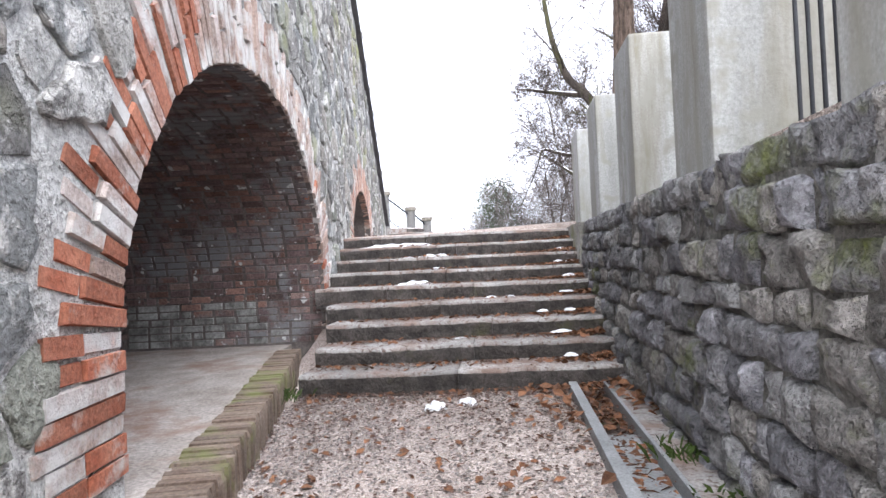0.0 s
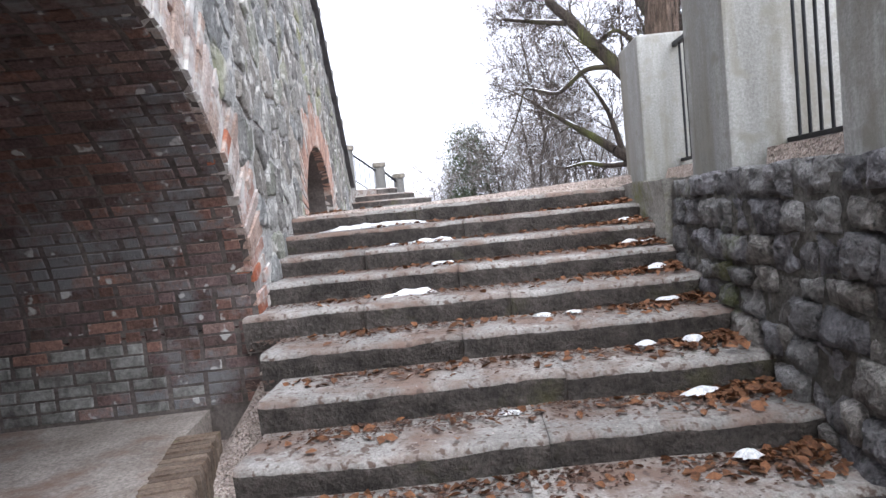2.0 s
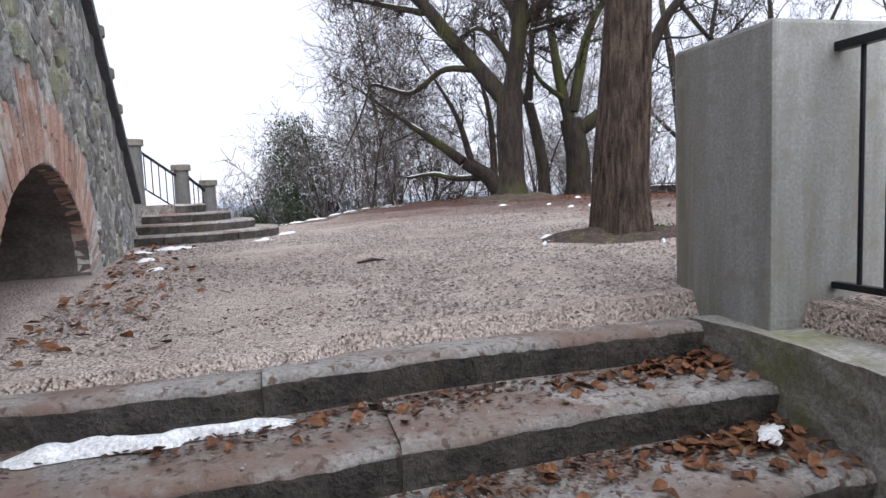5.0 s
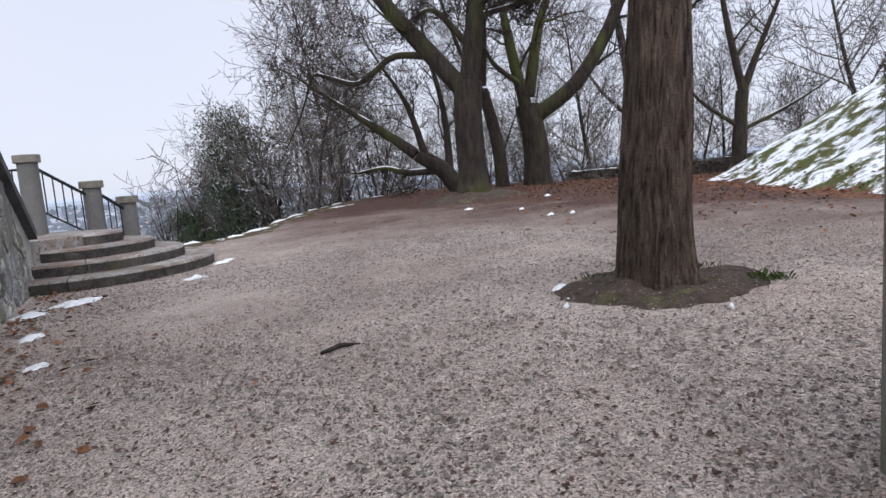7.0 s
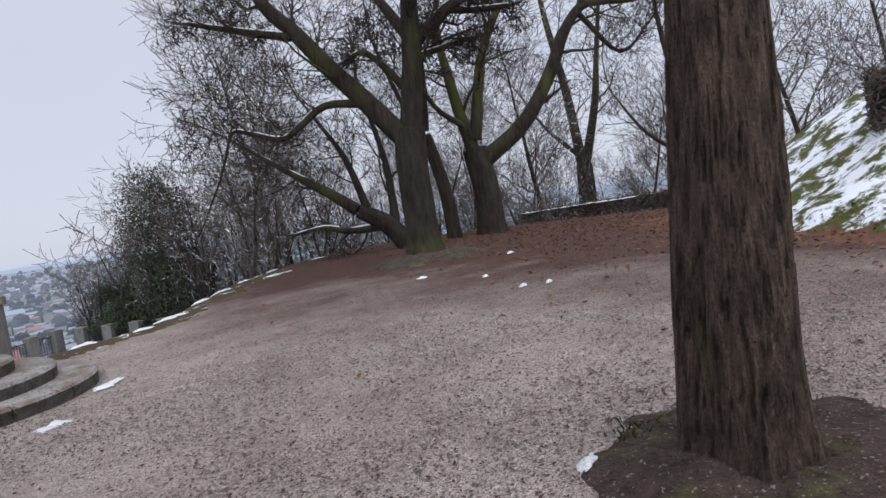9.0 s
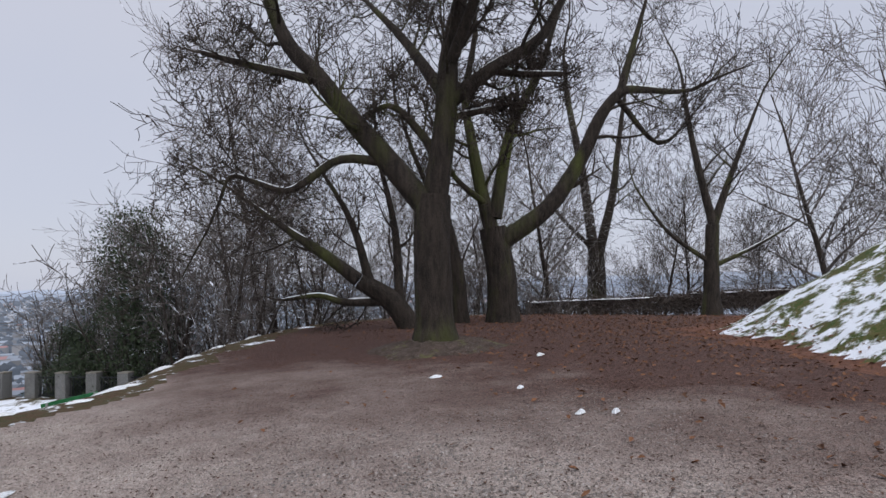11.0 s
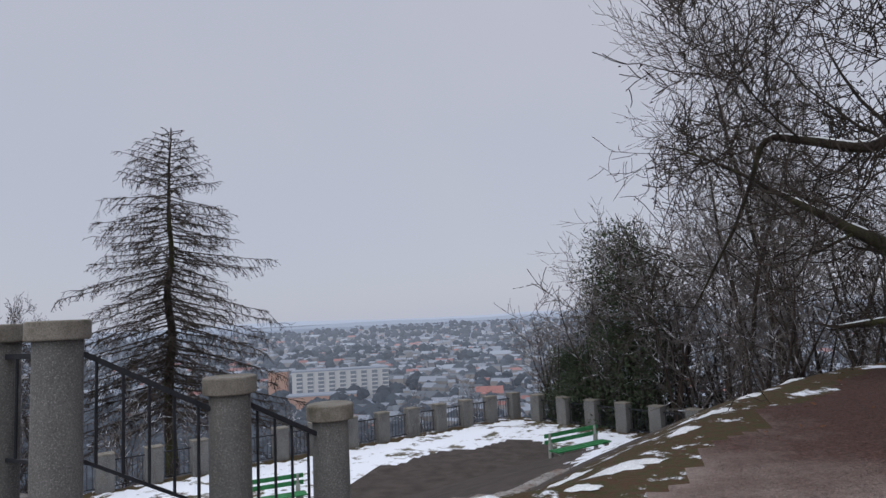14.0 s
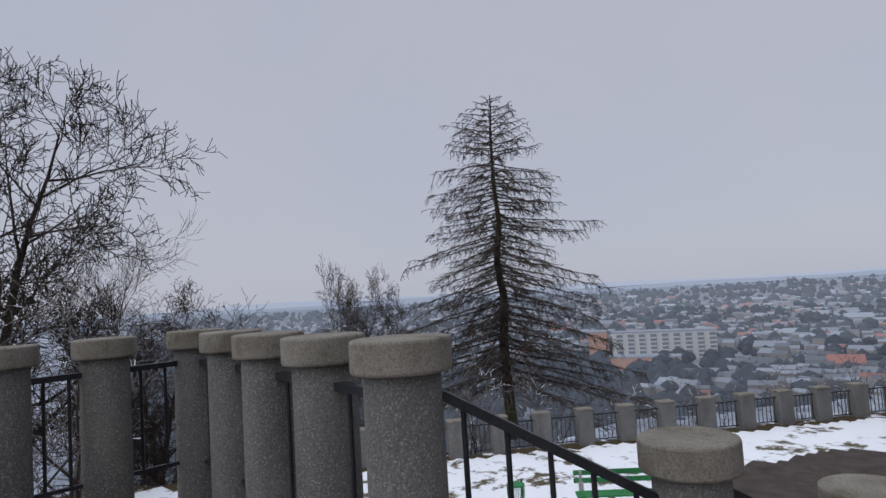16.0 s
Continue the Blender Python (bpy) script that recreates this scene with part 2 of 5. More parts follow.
GREY_TWIG = simple("greyish_bare_twigs", (0.075, 0.064, 0.06), (0.19, 0.168, 0.16), 3, 20, 0.2, 0.01, 0.95, blotch=((0.6, 0.62, 0.68), 2.0, 0.57, 0.63))
NEEDLES = simple("dark_evergreen_leaves", (0.03, 0.046, 0.026), (0.075, 0.10, 0.05), 3, 20, 0.4, 0.01, 0.8, 0.4, blotch=((0.4, 0.42, 0.46), 3.0, 0.68, 0.72))
DEAD_LEAF = simple("brown_dead_leaves", (0.13, 0.05, 0.025), (0.34, 0.16, 0.08), 30, 90, 0.3, 0.003, 0.8, 0.6)
SNOW = simple("old_granular_snow", (0.72, 0.74, 0.78), (0.85, 0.87, 0.9), 12, 70, 0.5, 0.01, 0.6)
PEBBLE = simple("mixed_pebbles", (0.24, 0.19, 0.175), (0.62, 0.56, 0.53), 40, 90, 0.3, 0.003, 0.9, 0.7)
EARTH = simple("bare_root_earth", (0.055, 0.038, 0.03), (0.15, 0.108, 0.088), 9, 60, 1.0, 0.04, 0.95, blotch=((0.13, 0.125, 0.05), 2.5, 0.54, 0.66), speckle=((0.33, 0.29, 0.26), 45, 0.64, 0.7))
GRASS = simple("short_green_grass", (0.03, 0.06, 0.01), (0.08, 0.12, 0.025), 20, 60, 0.3, 0.005, 0.8, 0.4)


# ---- building helpers ----
def mesh_of(name, verts, faces, mats, index=None, smooth=False):
    me = bpy.data.meshes.new(name)
    me.from_pydata([tuple(v) for v in verts], [], faces)
    for m in mats if isinstance(mats, (list, tuple)) else [mats]:
        me.materials.append(m)
    if index is not None:
        me.polygons.foreach_set("material_index", list(index))
    if smooth:
        me.polygons.foreach_set("use_smooth", [True] * len(me.polygons))
    me.update()
    return me


def part(name, bm, mat, parent=None, label="", smooth=False):
    """Links a bmesh, or a finished mesh, as one object under its thing."""
    if isinstance(bm, bmesh.types.BMesh):
        me = bpy.data.meshes.new(name)
        bm.to_mesh(me)
        bm.free()
        me.materials.append(mat)
        if smooth:
            me.polygons.foreach_set("use_smooth", [True] * len(me.polygons))
    else:
        me = bm
    ob = new(name, me)
    ob.parent = parent
    return tagged(ob, label)


def empty(name, at=(0, 0, 0), turn=0.0, **tags):
    ob = new(name)
    ob.location, ob.rotation_euler = at, (0, 0, turn)
    return tagged(ob, **tags)


def box(x0, x1, y0, y1, z0, z1, bevel=0.0, bm=None):
    bm = bm or bmesh.new()
    m = Matrix.LocRotScale(((x0 + x1) / 2, (y0 + y1) / 2, (z0 + z1) / 2), None, (x1 - x0, y1 - y0, z1 - z0))
    r = bmesh.ops.create_cube(bm, size=1, matrix=m)
    if bevel:
        edges = list({e for v in r["verts"] for e in v.link_edges})
        bmesh.ops.bevel(bm, geom=edges, offset=bevel, segments=2, affect="EDGES", profile=0.6)
    return bm


def cylinder(r0, r1, z0, z1, sides=24, bevel=0.0, at=(0, 0), bm=None):
    bm = bm or bmesh.new()
    r = bmesh.ops.create_cone(bm, cap_ends=True, segments=sides, radius1=r0, radius2=r1, depth=z1 - z0,
                              matrix=Matrix.Translation((at[0], at[1], (z0 + z1) / 2)))
    if bevel:
        edges = [e for e in {e for v in r["verts"] for e in v.link_edges} if len(e.link_faces) == 2 and e.calc_face_angle(0) > 0.8]
        bmesh.ops.bevel(bm, geom=edges, offset=bevel, segments=2, affect="EDGES", profile=0.5)
    return bm


def rod(p, q, r, sides=8, bm=None):
    bm = bm or bmesh.new()
    p, q = Vector(p), Vector(q)
    m = Matrix.Translation((p + q) / 2) @ (q - p).to_track_quat("Z", "Y").to_matrix().to_4x4()
    bmesh.ops.create_cone(bm, cap_ends=True, segments=sides, radius1=r, radius2=r, depth=(q - p).length, matrix=m)
    return bm


def roughen(bm, amount, scale=3.0):
    for v in bm.verts:
        v.co += noise.noise_vector(v.co * scale) * amount
    return bm


class Tubes:
    """Collects tapered tubes into one mesh."""
    def __init__(self):
        self.v, self.f = [], []

    def add(self, pts, radii, sides):
        base = len(self.v)
        n = len(pts)
        up = Vector((0.31, 0.17, 0.93))
        for i in range(n):
            d = pts[min(i + 1, n - 1)] - pts[max(i - 1, 0)]
            a = d.cross(up)
            if a.length < 1e-5:
                a = d.cross(Vector((1, 0, 0)))
            a.normalize()
            b = d.cross(a).normalized()
            for k in range(sides):
                w = 2 * math.pi * k / sides
                self.v.append(pts[i] + (a * math.cos(w) + b * math.sin(w)) * radii[i])
        for i in range(n - 1):
            for k in range(sides):
                p, q = base + i * sides, base + (i + 1) * sides
                self.f.append((p + k, p + (k + 1) % sides, q + (k + 1) % sides, q + k))

    def mesh(self, name, mat, smooth=True):
        return mesh_of(name, self.v, self.f, mat, smooth=smooth)


def spline(pts, per=3):
    """A smooth line through a few points."""
    p = [Vector(q) for q in pts]
    p = [p[0] * 2 - p[1]] + p + [p[-1] * 2 - p[-2]]
    out = []
    for i in range(1, len(p) - 2):
        for k in range(per):
            t = k / per
            out.append(0.5 * (2 * p[i] + (p[i + 1] - p[i - 1]) * t + (2 * p[i - 1] - 5 * p[i] + 4 * p[i + 1] - p[i + 2]) * t * t
                              + (3 * p[i] - p[i - 1] - 3 * p[i + 1] + p[i + 2]) * t ** 3))
    out.append(p[-2])
    return out


FINEST = [0.007]


def rand_dir(rng):
    return Vector((rng.gauss(0, 1), rng.gauss(0, 1), rng.gauss(0, 1))).normalized()


def sprout(rng, layers, pos, way, radius, length, level, top, up=0.12, bend=0.28, kids=(5, 6, 5, 4), spread=0.9, shrink=0.62):
    """One branch with its own branches in turn; layers[level] gathers the tubes."""
    steps = max(3, int(5 - level * 0.6))
    pts, radii, d = [pos.copy()], [radius], way.normalized()
    for i in range(steps):
        d = (d + rand_dir(rng) * bend + Vector((0, 0, up))).normalized()
        pts.append(pts[-1] + d * length / steps)
        radii.append(max(FINEST[0], radius * (1 - 0.75 * (i + 1) / steps)))
    layers[min(level, len(layers) - 1)].add(pts, radii, (7, 5, 4, 3, 3, 3)[min(level, 5)])
    if level < top:
        branch_out(rng, layers, pts, radii, length, level, top, up, bend, kids, spread, shrink)


def branch_out(rng, layers, pts, radii, length, level, top, up=0.12, bend=0.28, kids=(5, 6, 5, 4), spread=0.9, shrink=0.62, start=0.25):
    n = kids[min(level, len(kids) - 1)]
    for k in range(n):
        t = (start + (1 - start) * (k + rng.random()) / n) * (len(pts) - 1)
        i = min(int(t), len(pts) - 2)
        p = pts[i].lerp(pts[i + 1], t - i)
        d = (pts[i + 1] - pts[i]).normalized()
        side = rand_dir(rng)
        side = (side - d * side.dot(d)).normalized()
        sprout(rng, layers, p, d * (1 - spread * 0.45) + side * spread, max(FINEST[0], radii[i] * rng.uniform(0.4, 0.62)),
               length * shrink * rng.uniform(0.7, 1.15), level + 1, top, up, bend, kids, spread, shrink)

# ---- ground ----
EDGE = [(-6, 21.2), (-0.6, 21.9), (0.44, 23.0), (1.5, 23.9), (2.3, 25.9), (3.5, 28.4), (5.2, 31.1), (6.9, 32.6), (10, 33.2), (14, 34.2), (18, 37), (30, 40), (60, 45)]
FOOT = [(8.6, -6), (9.2, 4), (9.7, 10), (10.2, 14.2), (11.2, 17.4), (12.9, 20.5), (14.4, 23.6), (20, 27.2), (28, 28.5), (45, 27)]
CORNER, W1, W2 = Vector((-3.5, 45.5)), Vector((-0.615, -0.789)), Vector((0.824, -0.567))
TERR = -1.5


def away(line, x, y):
    """Distance from a broken line, positive on its left side."""
    best, side = np.full(x.shape, 1e9), np.zeros(x.shape)
    for (ax, ay), (bx, by) in zip(line, line[1:]):
        dx, dy = bx - ax, by - ay
        t = np.clip(((x - ax) * dx + (y - ay) * dy) / (dx * dx + dy * dy), 0, 1)
        ex, ey = x - ax - t * dx, y - ay - t * dy
        d = np.hypot(ex, ey)
        s = np.sign(dx * (y - ay) - dy * (x - ax))
        near = d < best
        best, side = np.where(near, d, best), np.where(near, s, side)
    return best * side


def wall_x(y):
    return 0.73 - 0.1175 * y


def outside(x, y):
    a = (x - CORNER.x) * -0.789 + (y - CORNER.y) * 0.615
    b = (x - CORNER.x) * 0.567 + (y - CORNER.y) * 0.824
    return np.maximum(a, b)


def height(x, y):
    x, y = np.asarray(x, float), np.asarray(y, float)
    z = 1.5 + 0.045 * np.clip(x - 0.8, 0, 7) - 0.022 * np.clip(x - 9, 0, 20) + 0.05 * np.clip((y - 14) / 8, 0, 1) * np.clip(x - 2, 0, 1)
    rise = away(FOOT, x, y)
    up = np.clip(-rise, 0, 30)
    z = np.where(rise < 0, z + 0.62 * np.minimum(up, 5.0) + 0.12 * np.clip(up - 5, 0, 10), z)
    e = away(EDGE, x, y)
    low = np.maximum(TERR, z - 0.30 * np.clip(e, 0, None) - 0.03 * np.clip(e, 0, 3) ** 2)
    z = np.where(e > 0, low, z)
    west = np.clip(-4.6 - x, 0, None)
    z = np.where((x < -4.4) & (e <= 0), np.maximum(TERR, 1.5 - 1.2 * west), z)
    o = outside(x, y)
    z = np.where(o > 0.35, z - np.minimum(0.55 * (o - 0.35), 14 + 0.16 * (o - 0.35)), z)
    s = np.clip(-16 - y, 0, None)
    z = np.where(x < -30, np.minimum(z, TERR - 0.5 * (-30 - x)), z)
    lane = (x > wall_x(y) - 3.4) & (x < 3.05) & (y < 9.72 - 0.068 * (2.9 - x))
    z = np.where(lane, np.clip((y - 5.9) / 3.9, 0, 1) * 1.45 - 0.02 - 0.24 * ((y > 5.95) & (y < 9.9)), z)
    z = np.where((x > 2.41) & (x < 2.95) & (y > 2.5) & (y < 5.75), -0.16, z)
    z = np.where((x < wall_x(y) - 0.2) & (x > wall_x(y) - 3.4) & (y < 7.9), -0.02, z)
    far = np.hypot(x, y)
    roll = 26 * np.sin(x / 900 + 1.3) * np.sin(y / 1300 + 0.4)
    z = np.maximum(z, -55 + np.clip((far - 1500) / 3000, 0, 1) * (20 + 0.6 * roll))
    return z


def at(x, y):
    return float(height(x, y))


def build_ground():
    gx = np.concatenate([-np.geomspace(4600, 24, 40), np.arange(-22, -13, 0.8), np.arange(-13, -6, 0.35), np.arange(-6, 14, 0.2), np.arange(14, 34, 0.7), np.geomspace(35, 4600, 34)])
    gy = np.concatenate([-np.geomspace(4600, 9, 24), np.arange(-8, 0, 1.0), np.arange(0, 34, 0.2), np.arange(34, 47, 0.35), np.arange(47, 60, 0.8), np.geomspace(61, 4600, 50)])
    X, Y = np.meshgrid(gx, gy)
    Z = height(X, Y)
    n3 = np.array([noise.noise(Vector((a * 0.7, b * 0.7, 3.1))) for a, b in zip(X.ravel(), Y.ravel())]).reshape(X.shape)
    n9 = np.array([noise.noise(Vector((a * 2.3, b * 2.3, 7.7))) for a, b in zip(X.ravel(), Y.ravel())]).reshape(X.shape)
    e, r, o = away(EDGE, X, Y), away(FOOT, X, Y), outside(X, Y)
    Z = Z + 0.025 * n3 + 0.012 * n9 + np.where(r < -0.2, 0.12 * n3 + 0.07 * n9, 0)
    nx, ny = len(gx), len(gy)
    idx = np.arange(nx * ny).reshape(ny, nx)
    faces = np.stack([idx[:-1, :-1], idx[:-1, 1:], idx[1:, 1:], idx[1:, :-1]], -1).reshape(-1, 4)
    mid = lambda a: (a[:-1, :-1] + a[:-1, 1:] + a[1:, 1:] + a[1:, :-1]).ravel() / 4
    mx, my, me_, mr, mo, mn, mz = mid(X), mid(Y), mid(e), mid(r), mid(o), mid(n3), mid(Z)
    m = np.zeros(len(mx), int)
    m[(mr < 0.7 + 1.1 * mn) & (mr > -0.1) & (my > 14)] = 4
    m[(mr < -0.05 + 0.15 * mn)] = 1
    verge = (me_ > -0.75 + 0.5 * mn) & (my > 20)
    m[verge] = 2
    path = (me_ > 1.2) & (mx < 4) & (mo < -0.4)
    m[path] = 6
    m[path & (mo > -3.4 + 0.8 * mn)] = 3
    m[path & (mx > 0.5 + 0.6 * mn) & (mo < -4.5) & (me_ > 2.0)] = 3
    m[path & (mx < -6.5 + 1.0 * mn)] = 3
    m[(me_ > 1.0) & (mx >= 4)] = 5
    m[mo > 0.2] = 5
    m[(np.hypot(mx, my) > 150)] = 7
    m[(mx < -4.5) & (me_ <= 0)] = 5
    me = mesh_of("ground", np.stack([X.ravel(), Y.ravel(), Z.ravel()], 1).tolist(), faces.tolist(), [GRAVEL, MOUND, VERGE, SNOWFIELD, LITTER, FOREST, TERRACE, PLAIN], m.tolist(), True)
    return tagged(new("ground", me), "pinkish gravel ground with snowy banks and leaf litter", "ground", kind="structure")


build_ground()

# ---- arched stone wall that carries a stair ----
UD, UN, UO = Vector((-0.1166, 0.9932, 0)), Vector((0.9932, 0.1166, 0)), Vector((0.73, 0, 0))
ARCHES = [(5.2, 2.42, 0.75, 2.55), (12.12, 1.5, 1.5, 2.48)]


def uv(u, z, n=0.0):
    return UO + UD * u + UN * n + Vector((0, 0, z))


def wall_top(u):
    return 2.15 + 0.56 * (18.3 - u)


def arch_curve(d, z0):
    """Height of an arch from 0 to 1 at the share d of its half width; the upper arch is slightly pointed."""
    k = 0.16 if z0 > 1 else 0.0
    return math.sqrt(max(0.0, (1 + k) ** 2 - (d + k) ** 2) / (1 + 2 * k))


def arch_z(u, grow=0.0):
    """Underside of the arch over u, or None beside it."""
    for c, hw, z0, z1 in ARCHES:
        d = abs(u - c) / (hw + grow)
        if d < 1:
            return z0 + (z1 + grow - z0) * arch_curve(d, z0)
    return None


def build_arch_wall():
    us = [0.0 + 0.5 * i for i in range(37)]
    for c, hw, _, _ in ARCHES:
        us += [c - hw * math.cos(math.pi * k / 48) for k in range(49)]
    us = sorted(u for u in us if u <= 18.25)
    us.append(18.25)
    bm = bmesh.new()
    eps = 1e-4
    for a, b in zip(us, us[1:]):
        if b - a < 1e-3:
            continue
        mid = (a + b) / 2
        inside = arch_z(mid) is not None
        za = (arch_z(a) or arch_z(a + eps) or arch_z(a - eps) or 0) if inside else -0.4
        zb = (arch_z(b) or arch_z(b - eps) or arch_z(b + eps) or 0) if inside else -0.4
        q = [uv(a, za), uv(b, zb), uv(b, wall_top(b)), uv(a, wall_top(a))]
        p = [v - UN * 3.0 for v in q]
        fv, bv = [bm.verts.new(v) for v in q], [bm.verts.new(v) for v in p]
        bm.faces.new(fv)
        bm.faces.new(bv[::-1])
        # Soffits inside an arch take the mortar coloured for recess shade.
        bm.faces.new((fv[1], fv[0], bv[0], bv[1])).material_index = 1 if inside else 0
        bm.faces.new((fv[3], fv[2], bv[2], bv[3]))
        if b == us[-1]:
            bm.faces.new((fv[2], fv[1], bv[1], bv[2]))
    for c, hw, z0, _ in ARCHES:
        for s in (-1, 1):
            u = c + s * hw
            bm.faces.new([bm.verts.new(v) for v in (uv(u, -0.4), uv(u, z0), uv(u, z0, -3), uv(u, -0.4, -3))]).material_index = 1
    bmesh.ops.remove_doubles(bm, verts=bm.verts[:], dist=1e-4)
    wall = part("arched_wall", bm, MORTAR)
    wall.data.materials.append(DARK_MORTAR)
    tagged(wall, "old grey rubble stone wall with two brick arches", "wall", kind="structure")
    for (c, hw, z0, z1), depth in zip(ARCHES, (2.3, 2.8)):
        q = [uv(c - hw, -0.3, -depth), uv(c + hw, -0.3, -depth), uv(c + hw, z1, -depth), uv(c - hw, z1, -depth)]
        bm = bmesh.new()
        fr = [bm.verts.new(v) for v in q]
        bk = [bm.verts.new(v - UN * 0.2) for v in q]
        bm.faces.new(fr)
        for i in range(4):
            bm.faces.new((fr[i], fr[(i + 1) % 4], bk[(i + 1) % 4], bk[i]))
        part("niche_back", bm, DARK_MORTAR, wall, "back of the niche, darkened in colour for the recess shade")
    bm = bmesh.new()
    for a, b in ((0.0, 18.2),):
        q = [uv(a, wall_top(a) - 0.05, 0.1), uv(b, wall_top(b) - 0.05, 0.1), uv(b, wall_top(b) - 0.05, -0.5), uv(a, wall_top(a) - 0.05, -0.5)]
        lo = [bm.verts.new(v) for v in q]
        hi = [bm.verts.new(v + Vector((0, 0, 0.13))) for v in q]
        bm.faces.new(lo[::-1])
        bm.faces.new(hi)
        for i in range(4):
            bm.faces.new((lo[i], lo[(i + 1) % 4], hi[(i + 1) % 4], hi[i]))
    part("coping", bm, COPING, wall, "thin dark sloping coping")
    return wall


ARCH_WALL = build_arch_wall()

# ---- lower steps ----
STAIR = empty("stone_stair", (0, 0, 0), label="worn grey stone steps strewn with leaves and snow", category="stair", kind="structure")
RISE, TREAD, FIRST = 0.165, 0.468, 5.79


def nose_y(k, x):
    """Front edge of step k (from 1) at x."""
    return FIRST + TREAD * (k - 1) - 0.2 * (2.9 - x) / 2.95 + 0.02 * math.sin(3 * x + k)


def build_steps():
    rng = random.Random(5)
    for k in range(1, 10):
        left = {1: 0.15, 2: 0.16, 3: 0.14, 4: 0.02}.get(k, wall_x(FIRST + TREAD * (k - 1)) - 0.06)
        right = 2.93
        cuts = [left]
        while cuts[-1] < right - 1.0:
            cuts.append(cuts[-1] + rng.uniform(0.8, 1.7))
        cuts[-1] = right
        for a, b in zip(cuts, cuts[1:]):
            bm = bmesh.new()
            n = max(3, int((b - a) / 0.045))
            deep, back = 0.62, 0.006 if k < 9 else -0.07
            drop = rng.uniform(-0.005, 0.005)
            rows = []
            for i in range(n + 1):
                x = a + 0.0015 + (b - a - 0.003) * i / n
                y, z = nose_y(k, x), RISE * k + drop
                w = 0.014 * noise.noise(Vector((x * 5, k * 3.3, 0))) + 0.012 * noise.noise(Vector((x * 21, k * 2.1, 5)))
                h = 0.012 * noise.noise(Vector((x * 4, k * 1.7, 4))) + 0.008 * noise.noise(Vector((x * 19, k, 9)))
                prof = [(y + 0.02, z - RISE - 0.06), (y + w + 0.008, z - RISE * 0.5 + h), (y + w, z - 0.035 + h), (y + 0.012 + w, z - 0.009 + h), (y + 0.04, z + h * 0.5), (y + (0.25 if k < 9 else 0.1), z + 0.006 * noise.noise(Vector((x * 4, y * 4, 1)))), (y + deep, z + back)]
                rows.append([bm.verts.new((x, p, q)) for p, q in prof])
            for r, s in zip(rows, rows[1:]):
                for j in range(len(r) - 1):
                    f = bm.faces.new((r[j], s[j], s[j + 1], r[j + 1]))
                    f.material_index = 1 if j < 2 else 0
                    f.smooth = True
            for r in (rows[0][::-1], rows[-1]):
                back = [bm.verts.new((r[0].co.x, max(v.co.y for v in r), min(v.co.z for v in r)))]
                bm.faces.new(r + back if r is not rows[-1] else r + back)
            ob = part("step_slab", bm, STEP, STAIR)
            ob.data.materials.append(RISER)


build_steps()

# ---- dry stone wall beside the steps ----
def build_side_wall():
    bm = bmesh.new()
    ys = [-3 + 0.25 * i for i in range(52)]
    prof = []
    for y in ys:
        top = 1.36 + 0.02 * min(max(y, 0), 7.5)
        prof.append([bm.verts.new((2.893, y, -0.4)), bm.verts.new((2.933, y, top - 0.06)), bm.verts.new((3.45, y, top - 0.06)), bm.verts.new((3.45, y, -0.4))])
    for r, s in zip(prof, prof[1:]):
        for j in range(3):
            bm.faces.new((r[j], r[j + 1], s[j + 1], s[j]))
    bm.faces.new(prof[-1])
    w = part("side_wall", bm, BLOCK_JOINT)
    return tagged(w, "dark rough-faced stone retaining wall beside the steps", "wall", kind="structure")


SIDE_WALL = build_side_wall()

# ---- concrete pillars with railings ----
def build_pillar():
    e = empty("concrete_pillar", label="square weathered concrete fence pillar on the retaining wall", category="pillar", group="concrete pillars above the steps")
    bm = box(0, 0.72, 0, 0.70, -0.15, 1.31, 0.022)
    part("shaft", bm, CONCRETE, e)
    return e


def build_fence_rail(length):
    e = empty("railing", label="black iron railing between two concrete pillars", category="railing", group="iron railings above the steps")
    part("top_rail", box(-0.025, 0.025, 0, length, 1.17, 1.21, 0.005), IRON, e)
    part("bottom_rail", box(-0.02, 0.02, 0, length, 0.13, 0.16, 0.004), IRON, e)
    n = int(length / 0.14)
    bar = part("bar", rod((0, 0, 0.14), (0, 0, 1.18), 0.011, 8), IRON, e)
    bar.location = (0, length / (n + 1), 0)
    for i in range(1, n):
        b = new("bar", bar.data)
        b.parent, b.location = e, (0, length * (i + 1) / (n + 1), 0)
    return e


PILLAR_Y = [9.25, 7.28, 5.42, 3.56, 1.70, -0.16, -2.02]
pillar = build_pillar()
pillar.matrix_basis = pose(3.0, PILLAR_Y[0], 1.53)
rail = build_fence_rail(1.27)
rail.matrix_basis = pose(3.34, PILLAR_Y[1] + 0.70, 1.53)
for i, y in enumerate(PILLAR_Y[1:]):
    copy_thing(pillar, pose(2.98, y, 1.5))
    if i:
        short = copy_thing(rail, pose(3.34, y + 0.70, 1.5))
        short.scale = (1, 0.914, 1)

# ---- curved steps and landing ----
CC = Vector((-1.0, 19.25, 0))


